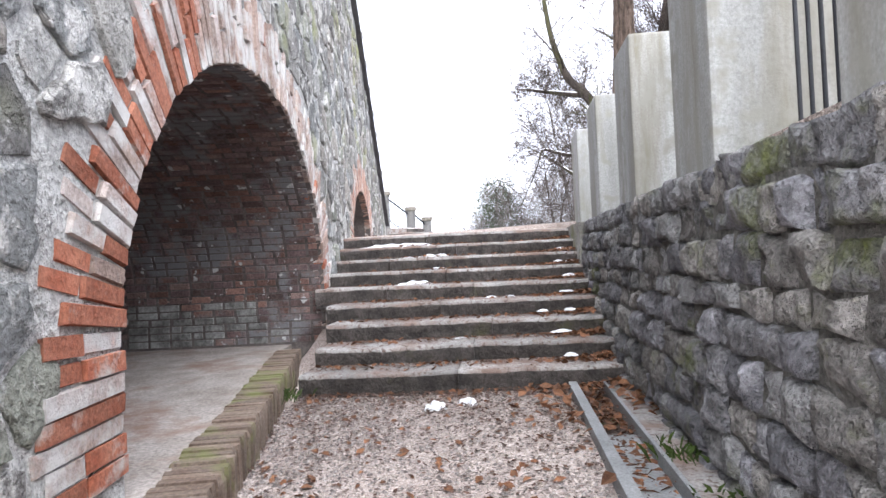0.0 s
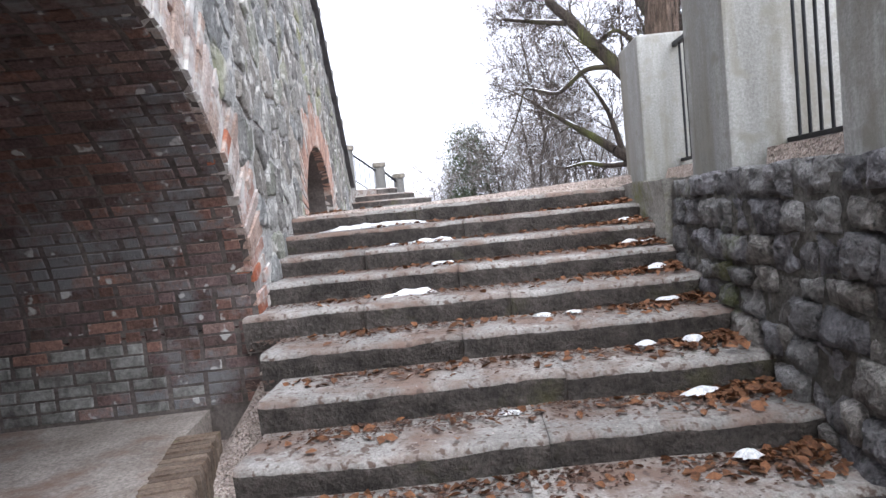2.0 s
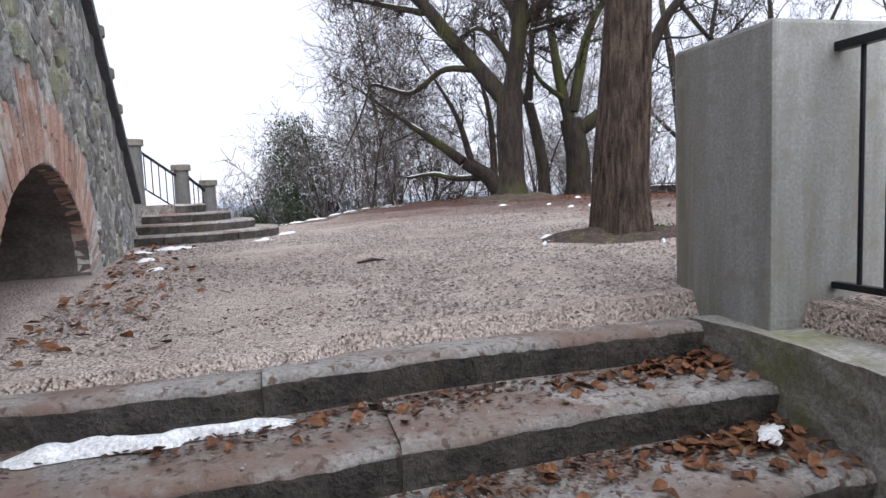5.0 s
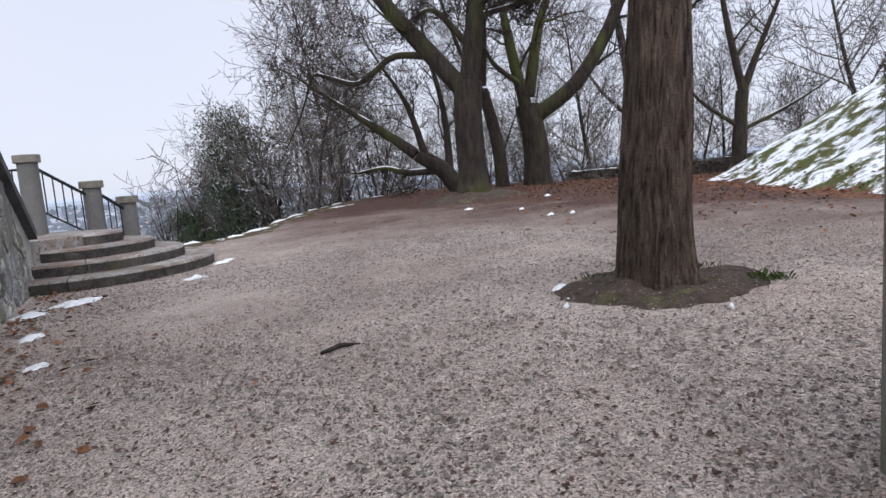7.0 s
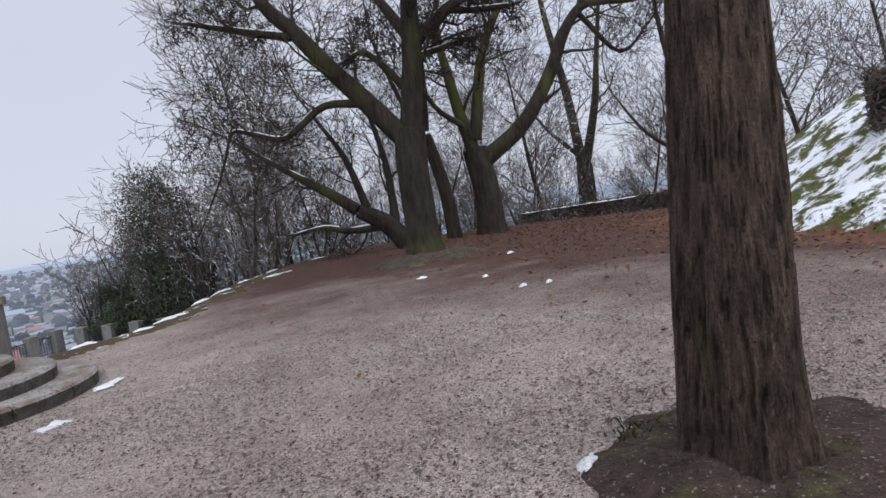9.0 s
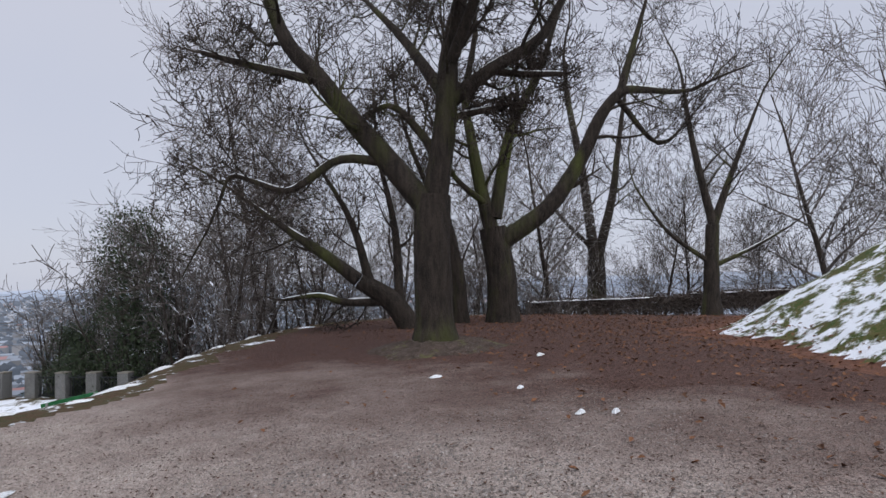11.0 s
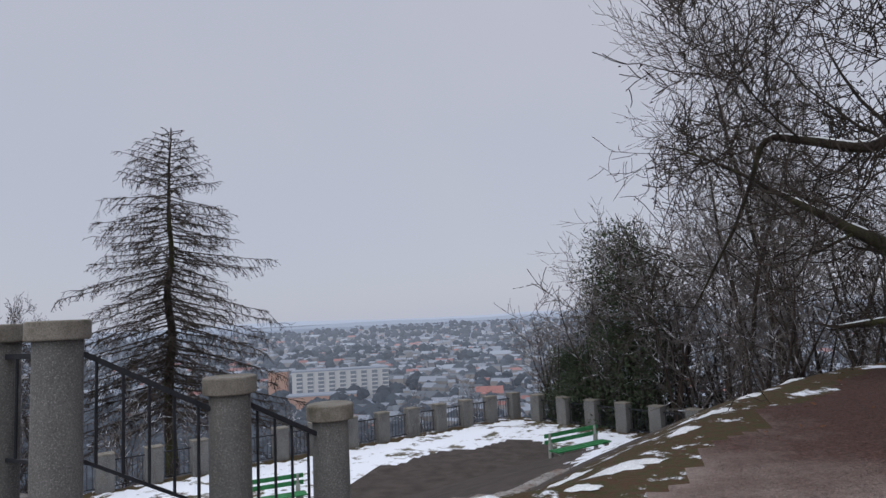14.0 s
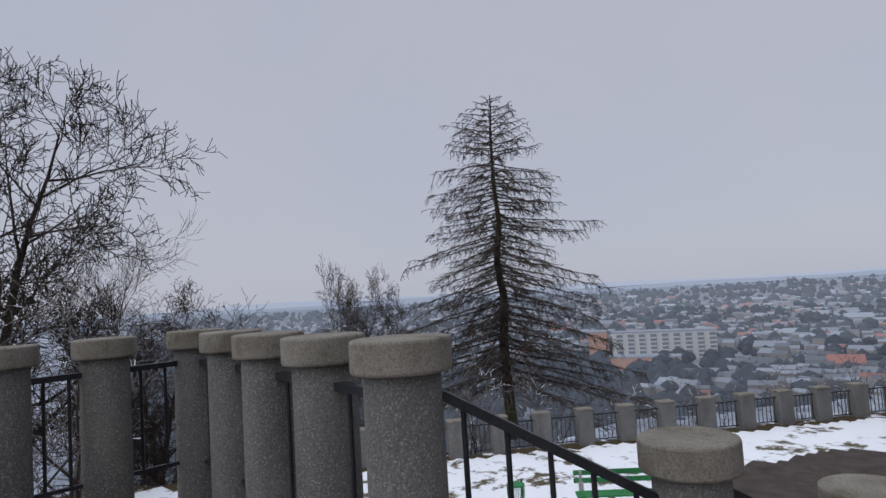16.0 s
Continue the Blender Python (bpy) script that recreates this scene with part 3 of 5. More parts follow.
def build_curved():
    e = empty("curved_stair", (0, 0, 0), label="curved grey stone steps rising to a landing", category="stair", kind="structure")
    rng = random.Random(8)
    for k in range(4):
        R, z = 1.82 - 0.42 * k, 1.5 + 0.155 * (k + 1)
        a0, a1 = radians(-112), radians(62)
        cuts = [a0]
        while cuts[-1] < a1:
            cuts.append(cuts[-1] + rng.uniform(0.35, 0.6) * 2.0 / R)
        cuts[-1] = a1
        for a, b in zip(cuts, cuts[1:]):
            bm = bmesh.new()
            rows = []
            for i in range(7):
                w = a + 0.003 + (b - a - 0.006) * i / 6
                d = Vector((math.cos(w), math.sin(w), 0))
                wob = 0.02 * noise.noise(Vector((w * 4, k, 2)))
                rows.append([bm.verts.new(CC + d * r + Vector((0, 0, q))) for r, q in ((R + wob - 0.01, z - 0.24), (R + wob, z - 0.03), (R + wob - 0.025, z), (max(R - 0.6, 0.02), z + 0.004))])
            for r, s in zip(rows, rows[1:]):
                for j in range(3):
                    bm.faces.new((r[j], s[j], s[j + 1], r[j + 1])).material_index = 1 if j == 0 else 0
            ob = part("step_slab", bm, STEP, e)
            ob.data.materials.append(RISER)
    bm = bmesh.new()
    q = [(-1.45, 18.3), (-0.95, 18.6), (-0.6, 19.2), (-0.75, 19.9), (-1.5, 20.4), (-4.8, 20.8), (-4.8, 15.0), (-1.7, 15.0)]
    lo, hi = [bm.verts.new((x, y, -1.6)) for x, y in q], [bm.verts.new((x, y, 2.116)) for x, y in q]
    bm.faces.new(hi)
    for i in range(len(q)):
        bm.faces.new((lo[i], lo[(i + 1) % len(q)], hi[(i + 1) % len(q)], hi[i]))
    part("landing", bm, STEP, e, "flagged stone landing")


build_curved()


def build_post():
    e = empty("balustrade_post", label="round concrete balustrade post with a flat cap", category="post", group="round balustrade posts")
    part("shaft", cylinder(0.15, 0.145, -0.3, 0.93, 40), POST_CONCRETE, e, smooth=False)
    part("cap", cylinder(0.19, 0.19, 0.93, 1.055, 32, 0.012), CAP, e, "flat round concrete cap")
    return e


POSTS = [(-0.63, 21.57, 2.607), (-1.06, 20.84, 2.913), (-1.756, 20.02, 3.364), (-2.42, 20.14, 3.36), (-3.07, 20.24, 3.36), (-3.76, 20.38, 3.36), (-4.45, 20.46, 3.36),
         (-4.45, 19.86, 3.36), (-4.45, 19.3, 3.36), (-4.45, 18.7, 3.36)]
post = build_post()
post.matrix_basis = pose(POSTS[0][0], POSTS[0][1], POSTS[0][2] - 1.055)
for x, y, z in POSTS[1:10]:
    copy_thing(post, pose(x, y, z - 1.055))


for k in range(7):
    u = 16.9 - 0.66 * k
    foot = Vector((0.73, 0, 0)) + Vector((-0.1166, 0.9932, 0)) * u - Vector((0.9932, 0.1166, 0)) * 0.12
    copy_thing(post, pose(foot.x, foot.y, 2.15 + 0.56 * (18.3 - u) + 0.62 - 1.055))


def build_handrail(p, q):
    """Flat top rail, bottom rail and square bars from one post to the next; p and q at cap height."""
    e = empty("handrail", label="black iron handrail with upright bars between posts", category="railing", group="balustrade handrails")
    d = (Vector(q) - Vector(p))
    flat = Vector((d.x, d.y, 0)).normalized()
    p, q = Vector(p) + flat * 0.14 - Vector((0, 0, 0.22)), Vector(q) - flat * 0.14 - Vector((0, 0, 0.22))
    d = q - p
    for name, dz, w, h in (("top_rail", 0, 0.025, 0.018), ("bottom_rail", -0.68, 0.012, 0.012)):
        bm = bmesh.new()
        m = Matrix.Translation((p + q) / 2 + Vector((0, 0, dz))) @ d.to_track_quat("Y", "Z").to_matrix().to_4x4() @ Matrix.Diagonal((w * 2, d.length, h * 2, 1))
        bmesh.ops.create_cube(bm, size=1, matrix=m)
        part(name, bm, IRON, e)
    n = max(2, int(d.length / 0.16))
    for i in range(n):
        c = p + d * ((i + 0.5) / n)
        part("bar", rod(c, c - Vector((0, 0, 0.68)), 0.011, 6), IRON, e)
    return e


for a, b in zip(POSTS[:9], POSTS[1:10]):
    build_handrail(a, b)

# ---- terrace wall ----
def build_terrace_post():
    e = empty("terrace_post", label="square concrete post of the terrace parapet", category="post", group="square terrace posts")
    part("shaft", box(-0.25, 0.25, -0.2, 0.2, -0.3, 1.06, 0.03), POST_CONCRETE, e)
    bm = box(-0.26, 0.26, -0.21, 0.21, 1.06, 1.11, 0.02)
    part("top_slab", bm, CAP, e)
    return e


def terrace_row(start, way, step, count, first):
    for i in range(count):
        c = start + way * (step * i)
        m = pose(c.x, c.y, TERR, 0, 0, math.degrees(math.atan2(way.y, way.x)))
        copy_thing(first, m) if i or first.location.length > 1 else setattr(first, "matrix_basis", m)
        if i < count - 1:
            e = empty("terrace_railing", label="thin black iron railing between terrace posts", category="railing", group="terrace railings")
            e.matrix_basis = m
            part("top_rail", box(0.2, step - 0.2, -0.015, 0.015, 0.86, 0.9), IRON, e)
            part("bottom_rail", box(0.2, step - 0.2, -0.015, 0.015, 0.1, 0.13), IRON, e)
            for k in range(6):
                x = 0.25 + (step - 0.5) * (k + 0.5) / 6
                part("bar", box(x - 0.009, x + 0.009, -0.009, 0.009, 0.1, 0.88), IRON, e)


tpost = build_terrace_post()
terrace_row(CORNER + W1 * 0.1, W1, 1.36, 17, tpost)
terrace_row(CORNER + W2 * 1.36, W2, 1.46, 7, tpost)

# ---- trees ----
V = Vector


def tree_thing(name, label, group=""):
    return empty(name, label=label, category="tree", group=group)


def flare(pts, radius, top_radius, foot=1.5):
    n = len(pts) - 1
    return [radius * (1 - i / n) + top_radius * i / n + radius * (foot - 1) * max(0, 1 - i / (n * 0.22)) ** 2 for i in range(n + 1)]


def furrowed_trunk(pts, radii, sides=110, per=5):
    """A trunk with upright ridges and furrows."""
    t = Tubes()
    fine, rr = [], []
    for i in range(len(pts) - 1):
        for k in range(per):
            fine.append(pts[i].lerp(pts[i + 1], k / per))
            rr.append(radii[i] + (radii[i + 1] - radii[i]) * k / per)
    t.add(fine, rr, sides)
    for i, v in enumerate(t.v):
        c, a = fine[i // sides], 2 * math.pi * (i % sides) / sides
        ridge = abs(noise.noise(V((math.cos(a) * 6.5, math.sin(a) * 6.5, v.z * 2.2)))) + 0.6 * abs(noise.noise(V((math.cos(a) * 14, math.sin(a) * 14, v.z * 5.0))))
        out = v - c
        t.v[i] = v + out.normalized() * (0.016 - 0.085 * max(0, 0.3 - ridge) + 0.03 * noise.noise(V((math.cos(a) * 1.5, math.sin(a) * 1.5, v.z * 0.8))))
    return t


def build_limbed(name, label, trunk, r0, r1, limbs, rng, bark, twig, kids, top=4, group="", length=3.0, up=0.1):
    """A bare tree whose main limbs follow given lines."""
    e = tree_thing(name, label, group)
    pts = spline(trunk, 5)
    pts[0].z -= 0.25
    t = furrowed_trunk(pts, flare(pts, r0, r1), 48, 3)
    part("trunk", t.mesh("trunk", bark), bark, e)
    wood, fine = Tubes(), Tubes()
    layers = [wood, wood, wood, fine, fine, fine]
    for line, ra, rb in limbs:
        p = spline(line, 4)
        rr = [ra + (rb - ra) * i / (len(p) - 1) for i in range(len(p))]
        wood.add(p, rr, 10)
        span = sum((b - a).length for a, b in zip(p, p[1:]))
        branch_out(rng, layers, p, [max(r * 0.6, 0.03) for r in rr], min(length, 0.55 * span + 0.4), 0, top, up, 0.3, kids, 0.9, 0.62, 0.15)
        sprout(rng, layers, p[-1], p[-1] - p[-2], rb, length * 0.8 if span > 3 else 0.5, 1 if span > 3 else top - 1, top, up, 0.3, kids, 0.9, 0.62)
    for line, ra, rb in limbs:
        p = spline(line, 4)
        for i in range(len(p) - 3):
            d = (p[i + 3] - p[i]).normalized()
            if abs(d.z) < 0.6 and rng.random() < 0.55:
                r = ra + (rb - ra) * i / (len(p) - 1)
                q = [p[i + k] + V((0, 0, (ra + (rb - ra) * (i + k) / (len(p) - 1)) * 0.92)) for k in range(4)]
                snow = Tubes()
                snow.add(q, [0.006, min(0.35 * r, 0.04), min(0.35 * r, 0.04), 0.006], 6)
                part("snow_strip", snow.mesh("snow_strip", SNOW), SNOW, e, "thin strip of snow along a limb")
    part("branching", wood.mesh("branching", bark), bark, e, "dark spreading branches")
    dry, tips = [], fine.v
    for _ in range(1700):
        p = tips[rng.randrange(len(tips))] + V((0, 0, -0.04))
        a, b = rand_dir(rng) * 0.035, rand_dir(rng) * 0.03
        dry.append(([p - a, p + b, p + a * 0.8 - b, p - b * 0.7], [(0, 1, 2), (0, 2, 3)]))
    v, f = [], []
    for pv, pf in dry:
        n = len(v)
        v += pv
        f += [tuple(i + n for i in q) for q in pf]
    tagged(part("dry_foliage", mesh_of("dry_foliage", v, f, TWIG), TWIG, e, "small dark dry leaf clusters"), kind="stuff")
    tw = part("crown", fine.mesh("crown", twig, False), twig, e, "dense fine bare twigs")
    tagged(tw, kind="stuff")
    return e


def build_wild(name, label, height_, r0, rng, bark, twig, stems=1, kids=(7, 6, 5), top=3, group="", spread=0.75, lean=0.1, clear=0.3, reach=0.42):
    e = tree_thing(name, label, group)
    wood, fine, tr = Tubes(), Tubes(), Tubes()
    layers = [wood, wood, fine, fine, fine, fine]
    for s in range(stems):
        d = Vector((rng.gauss(0, lean), rng.gauss(0, lean), 1)).normalized()
        off = Vector((rng.gauss(0, 0.25), rng.gauss(0, 0.25), 0)) if stems > 1 else Vector()
        pts, n = [off + Vector((0, 0, -0.4))], 9
        for i in range(n):
            d = (d + rand_dir(rng) * 0.12 + Vector((0, 0, 0.06))).normalized()
            pts.append(pts[-1] + d * height_ * rng.uniform(0.9, 1.05) / n)
        rr = [r0 * (1 - 0.9 * (i / n) ** 0.9) * (1.3 if i == 0 else 1) for i in range(n + 1)]
        tr.add(pts, rr, 9)
        branch_out(rng, layers, pts, rr, height_ * reach, 0, top, 0.1, 0.25, (kids[0] * 2, *kids[1:]), spread, 0.55, clear)
    part("trunk", tr.mesh("trunk", bark), bark, e)
    part("branching", wood.mesh("branching", twig, False), twig, e)
    tagged(part("crown", fine.mesh("crown", twig, False), twig, e), kind="stuff")
    return e


rng = random.Random(21)
# near tree
near = tree_thing("tree", "tall straight tree with furrowed brown bark", "trees on the plateau")
near_pts = spline([(4.2, 12.62, 1.45), (4.21, 12.63, 2.2), (4.27, 12.64, 3.2), (4.38, 12.66, 4.8), (4.46, 12.7, 7.5), (4.5, 12.8, 10.5)], 5)
part("trunk", furrowed_trunk(near_pts, flare(near_pts, 0.29, 0.13, 1.22), 130, 9).mesh("trunk", BARK, False), BARK, near)
nw, nf = Tubes(), Tubes()
branch_out(rng, [nw, nw, nf, nf, nf], near_pts, [0.1] * len(near_pts), 4.5, 0, 3, 0.1, 0.28, (10, 6, 5), 0.9, 0.6, 0.72)
part("branching", nw.mesh("branching", BARK), BARK, near)
tagged(part("crown", nf.mesh("crown", TWIG, False), TWIG, near), kind="stuff")

oak = build_limbed("oak_tree", "large spreading bare oak with mossy bark and snow-dusted limbs", [(7.22, 23.9, 1.85), (7.2, 23.95, 2.9), (7.2, 23.95, 3.9), (7.25, 23.95, 4.9)], 0.36, 0.34, [
    ([(7.2, 23.95, 4.5), (6.4, 24.3, 5.6), (5.8, 24.6, 6.4), (5.2, 24.9, 7.3), (4.7, 25.1, 7.9), (4.4, 25.3, 8.7), (4.1, 25.4, 9.8), (3.9, 25.6, 11.4)], 0.25, 0.08),
    ([(5.1, 24.9, 7.2), (4.1, 25.4, 7.5), (3.1, 25.8, 7.8)], 0.10, 0.05),
    ([(6.5, 24.27, 5.5), (5.6, 24.7, 5.6), (5.0, 25.0, 5.2), (4.6, 25.2, 5.0), (4.0, 25.4, 5.2), (3.6, 25.6, 5.3), (3.4, 25.7, 4.8)], 0.10, 0.03),
    ([(7.25, 23.95, 4.6), (7.5, 23.8, 6.4), (7.6, 23.8, 7.6), (7.7, 23.7, 8.3), (8.0, 23.6, 9.6), (8.3, 23.5, 11.8)], 0.27, 0.08),
    ([(7.52, 23.8, 6.65), (8.3, 23.4, 7.3), (9.2, 23.0, 7.9), (9.6, 22.8, 8.6), (10.4, 22.6, 10.0)], 0.17, 0.05),
    ([(7.48, 23.8, 6.35), (8.6, 23.3, 6.6)], 0.08, 0.05),
    ([(8.4, 23.4, 7.3), (8.9, 23.1, 7.2), (9.6, 22.8, 7.2)], 0.09, 0.05),
    ([(7.38, 23.86, 5.6), (6.6, 24.2, 6.6), (6.1, 24.5, 6.5)], 0.10, 0.04),
    ([(7.5, 23.9, 6.9), (7.2, 25.2, 8.4), (6.8, 26.6, 9.8)], 0.15, 0.05),
    ([(7.6, 23.7, 7.5), (7.9, 22.4, 9.2), (8.2, 21.2, 10.6)], 0.13, 0.04)], rng, OAK_BARK, TWIG, (8, 7, 5, 3))
oak2 = build_limbed("oak_tree", "bare dark oak with a low heavy side limb", [(12.0, 29.5, 1.6), (11.95, 29.5, 3.3), (11.75, 29.6, 4.8)], 0.46, 0.4, [
    ([(11.9, 29.5, 4.2), (13.3, 28.8, 5.3), (14.3, 28.4, 6.8), (14.8, 28.1, 8.0), (15.4, 27.8, 8.8), (16.1, 27.6, 8.9), (16.9, 27.2, 8.8)], 0.30, 0.08),
    ([(15.4, 27.8, 8.8), (15.9, 27.7, 10.3), (16.3, 27.5, 11.7)], 0.14, 0.05),
    ([(15.4, 27.9, 8.6), (16.5, 27.4, 7.2), (17.4, 26.9, 8.0)], 0.10, 0.03),
    ([(11.7, 29.6, 4.7), (11.4, 29.7, 6.1), (11.2, 29.8, 7.5), (11.1, 29.9, 8.8), (11.4, 29.7, 10.8)], 0.24, 0.08),
    ([(11.8, 29.5, 5.0), (12.2, 29.4, 7.1), (12.5, 29.2, 8.2), (13.2, 28.9, 9.6), (13.8, 28.6, 11.5)], 0.22, 0.06),
    ([(11.6, 29.6, 5.4), (10.4, 29.4, 6.2), (9.6, 29.0, 7.5)], 0.12, 0.04)], rng, OAK_BARK, TWIG, (6, 5, 4, 3))
build_limbed("leaning_tree", "low leaning bare tree with reddish twigs", [(8.7, 28.6, 1.7), (8.1, 28.8, 2.6), (7.3, 29.2, 3.2)], 0.32, 0.2, [
    ([(7.3, 29.2, 3.2), (6.5, 29.6, 3.9), (5.7, 29.9, 4.5), (4.6, 30.4, 5.4)], 0.2, 0.05),
    ([(8.1, 28.8, 2.6), (7.0, 29.3, 2.6), (6.3, 29.6, 2.8), (5.4, 30.0, 2.7)], 0.13, 0.04),
    ([(7.6, 29.0, 3.0), (7.2, 29.4, 4.8), (6.4, 29.8, 6.4)], 0.14, 0.04),
    ([(8.3, 28.7, 2.3), (8.4, 29.2, 4.6), (8.0, 29.6, 7.0)], 0.15, 0.05)], rng, OAK_BARK, TWIG, (6, 5, 4, 3))
build_limbed("tree", "slender bare tree behind the oaks", [(10.8, 29.9, 1.4), (10.6, 29.9, 3.5), (10.2, 30.0, 5.5)], 0.24, 0.17, [
    ([(10.2, 30.0, 5.5), (10.4, 30.0, 7.4), (10.6, 30.2, 10.0)], 0.17, 0.05),
    ([(10.3, 30.0, 5.0), (9.6, 30.4, 6.8), (9.0, 30.6, 8.8)], 0.11, 0.04)], rng, OAK_BARK, TWIG, (6, 5, 4, 3))
build_limbed("tree", "bare tree with a low fork beside the hedge", [(23.6, 39.7, 1.0), (23.7, 39.7, 2.6), (23.7, 39.7, 4.2)], 0.5, 0.42, [
    ([(23.6, 39.7, 4.0), (23.2, 39.9, 8.3), (22.6, 40.2, 12.5), (22.4, 40.2, 15)], 0.3, 0.08),
    ([(23.8, 39.7, 4.0), (24.6, 39.3, 7.3), (24.9, 39.1, 9.7), (25.6, 38.9, 14)], 0.28, 0.08),
    ([(23.5, 39.8, 4.6), (21.8, 40.3, 6.4), (20.6, 40.6, 8.4)], 0.14, 0.04)], rng, OAK_BARK, TWIG, (6, 5, 4, 3), length=4.5)
build_limbed("tree", "bare tree with snow-covered side branches", [(24.6, 33.0, 1.3), (24.7, 33.0, 3.4), (24.8, 32.9, 5.4)], 0.34, 0.26, [
    ([(24.8, 32.9, 5.2), (24.1, 33.2, 8.9), (23.8, 33.4, 12)], 0.2, 0.06),
    ([(24.8, 32.9, 5.2), (25.6, 32.5, 7.5), (26.8, 32.0, 10.5)], 0.2, 0.06),
    ([(24.6, 33.0, 3.6), (23.0, 33.8, 5.0), (21.8, 34.4, 7.0)], 0.12, 0.04),
    ([(24.8, 33.0, 3.4), (26.4, 32.2, 4.2), (27.9, 31.5, 5.1)], 0.11, 0.04)], rng, OAK_BARK, TWIG, (6, 5, 4, 3), length=4)

# wild growth along the edge
FINEST[0] = 0.009
thin = build_wild("slim_tree", "slim bare tree on the wooded slope", 9, 0.11, rng, TWIG, GREY_TWIG, 2, (7, 6, 5), 3, "trees on the slope", clear=0.25)
tall = build_wild("slim_tree", "tall bare many-branched tree on the wooded slope", 13, 0.2, rng, TWIG, GREY_TWIG, 1, (13, 8, 6), 3, "trees on the slope")
scrub = build_wild("bare_shrub", "tangled bare shrub dusted with snow", 4.5, 0.05, rng, TWIG, GREY_TWIG, 5, (5, 5, 4), 2, "shrubs along the slope", 0.9, 0.35, 0.1, 0.5)
base_wild = [thin, tall, scrub]


def plant(src, x, y, size, turn, sink=0.0):
    m = pose(x, y, at(x, y) - sink, 0, 0, turn)
    ob = copy_thing(src, m)
    ob.scale = (size, size, size)
    return ob


thin.matrix_basis = pose(4.6, 36.8, at(4.6, 36.8))
tall.matrix_basis = pose(6.5, 39.5, at(6.5, 39.5))
scrub.matrix_basis = pose(5.4, 34.6, at(5.4, 34.6))
for i in range(8):
    x = 5.2 + i * 2.6 + rng.uniform(-0.5, 0.5)
    y = 35.5 + 0.16 * i + rng.uniform(-0.8, 4.5)
    plant(thin, x, y, rng.uniform(0.7, 1.1), rng.uniform(0, 360))
for i in range(8):
    x = 7.5 + i * 3.0 + rng.uniform(-0.8, 0.8)
    plant(tall, x, 45 + rng.uniform(-2, 6) - 0.25 * x, rng.uniform(0.75, 1.15), rng.uniform(0, 360))
for i in range(9):
    x = 5.0 + i * 1.9 + rng.uniform(-0.4, 0.4)
    plant(scrub, x, 34.2 + 0.14 * i + rng.uniform(-0.3, 1.6), rng.uniform(0.5, 0.95), rng.uniform(0, 360))
for i in range(13):
    plant(scrub, -2.2 + i * 0.85, 47.6 - 0.58 * i + rng.uniform(-0.3, 1.5), rng.uniform(1.1, 1.9), rng.uniform(0, 360))
for x, y, s in ((1.5, 44.2, 0.85), (-0.3, 46.5, 0.75), (3.2, 42.8, 0.95), (4.6, 41.6, 0.9), (-1.8, 48.5, 0.6), (2.6, 46.0, 0.95)):
    plant(thin, x, y, s, rng.uniform(0, 360))
for x, y, s in ((33, 38, 1.0), (36, 34, 1.55), (31, 44, 1.0), (40, 31, 1.7), (44, 36, 1.5), (19, 44, 0.9), (38, 42, 1.1)):
    plant(tall, x, y, s, rng.uniform(0, 360))
FINEST[0] = 0.012
broad = build_wild("broad_tree", "broad bare tree with a dense rounded crown below the landing", 13.5, 0.26, rng, OAK_BARK, TWIG, 3, (9, 7, 6, 4), 4, "trees below the landing", 0.9, 0.16, 0.22, 0.4)
FINEST[0] = 0.009
broad.matrix_basis = pose(-24.2, 22.4, -4.5, 0, 0, 180)
broad.scale = (1.12, 1.12, 1.15)
for x, y, s in ((-29, 27, 0.9),):
    plant(tall, x, y, s, rng.uniform(0, 360))
side_tree = copy_thing(broad, pose(-21.2, 26.6, -4.8, 0, 0, 130))
side_tree.scale = (0.62, 0.62, 0.62)
far_bush = copy_thing(broad, pose(-29.7, 42.1, at(-29.7, 42.1), 0, 0, 60))
far_bush.scale = (0.62, 0.62, (3.6 - at(-29.7, 42.1)) / 13.5)
for x, y, s in ((-16, 36, 0.9), (-14.5, 38, 0.8), (-12.5, 41.5, 0.7), (-11, 44, 0.7), (-8.5, 46.5, 0.7), (-18, 32, 1.0), (-20, 30, 1.1), (-19, 24, 1.2), (-15.5, 21, 1.1), (-14, 17.5, 1.2), (-18, 17, 1.3), (-6.5, 50, 0.8)):
    plant(scrub, x, y, s, rng.uniform(0, 360))


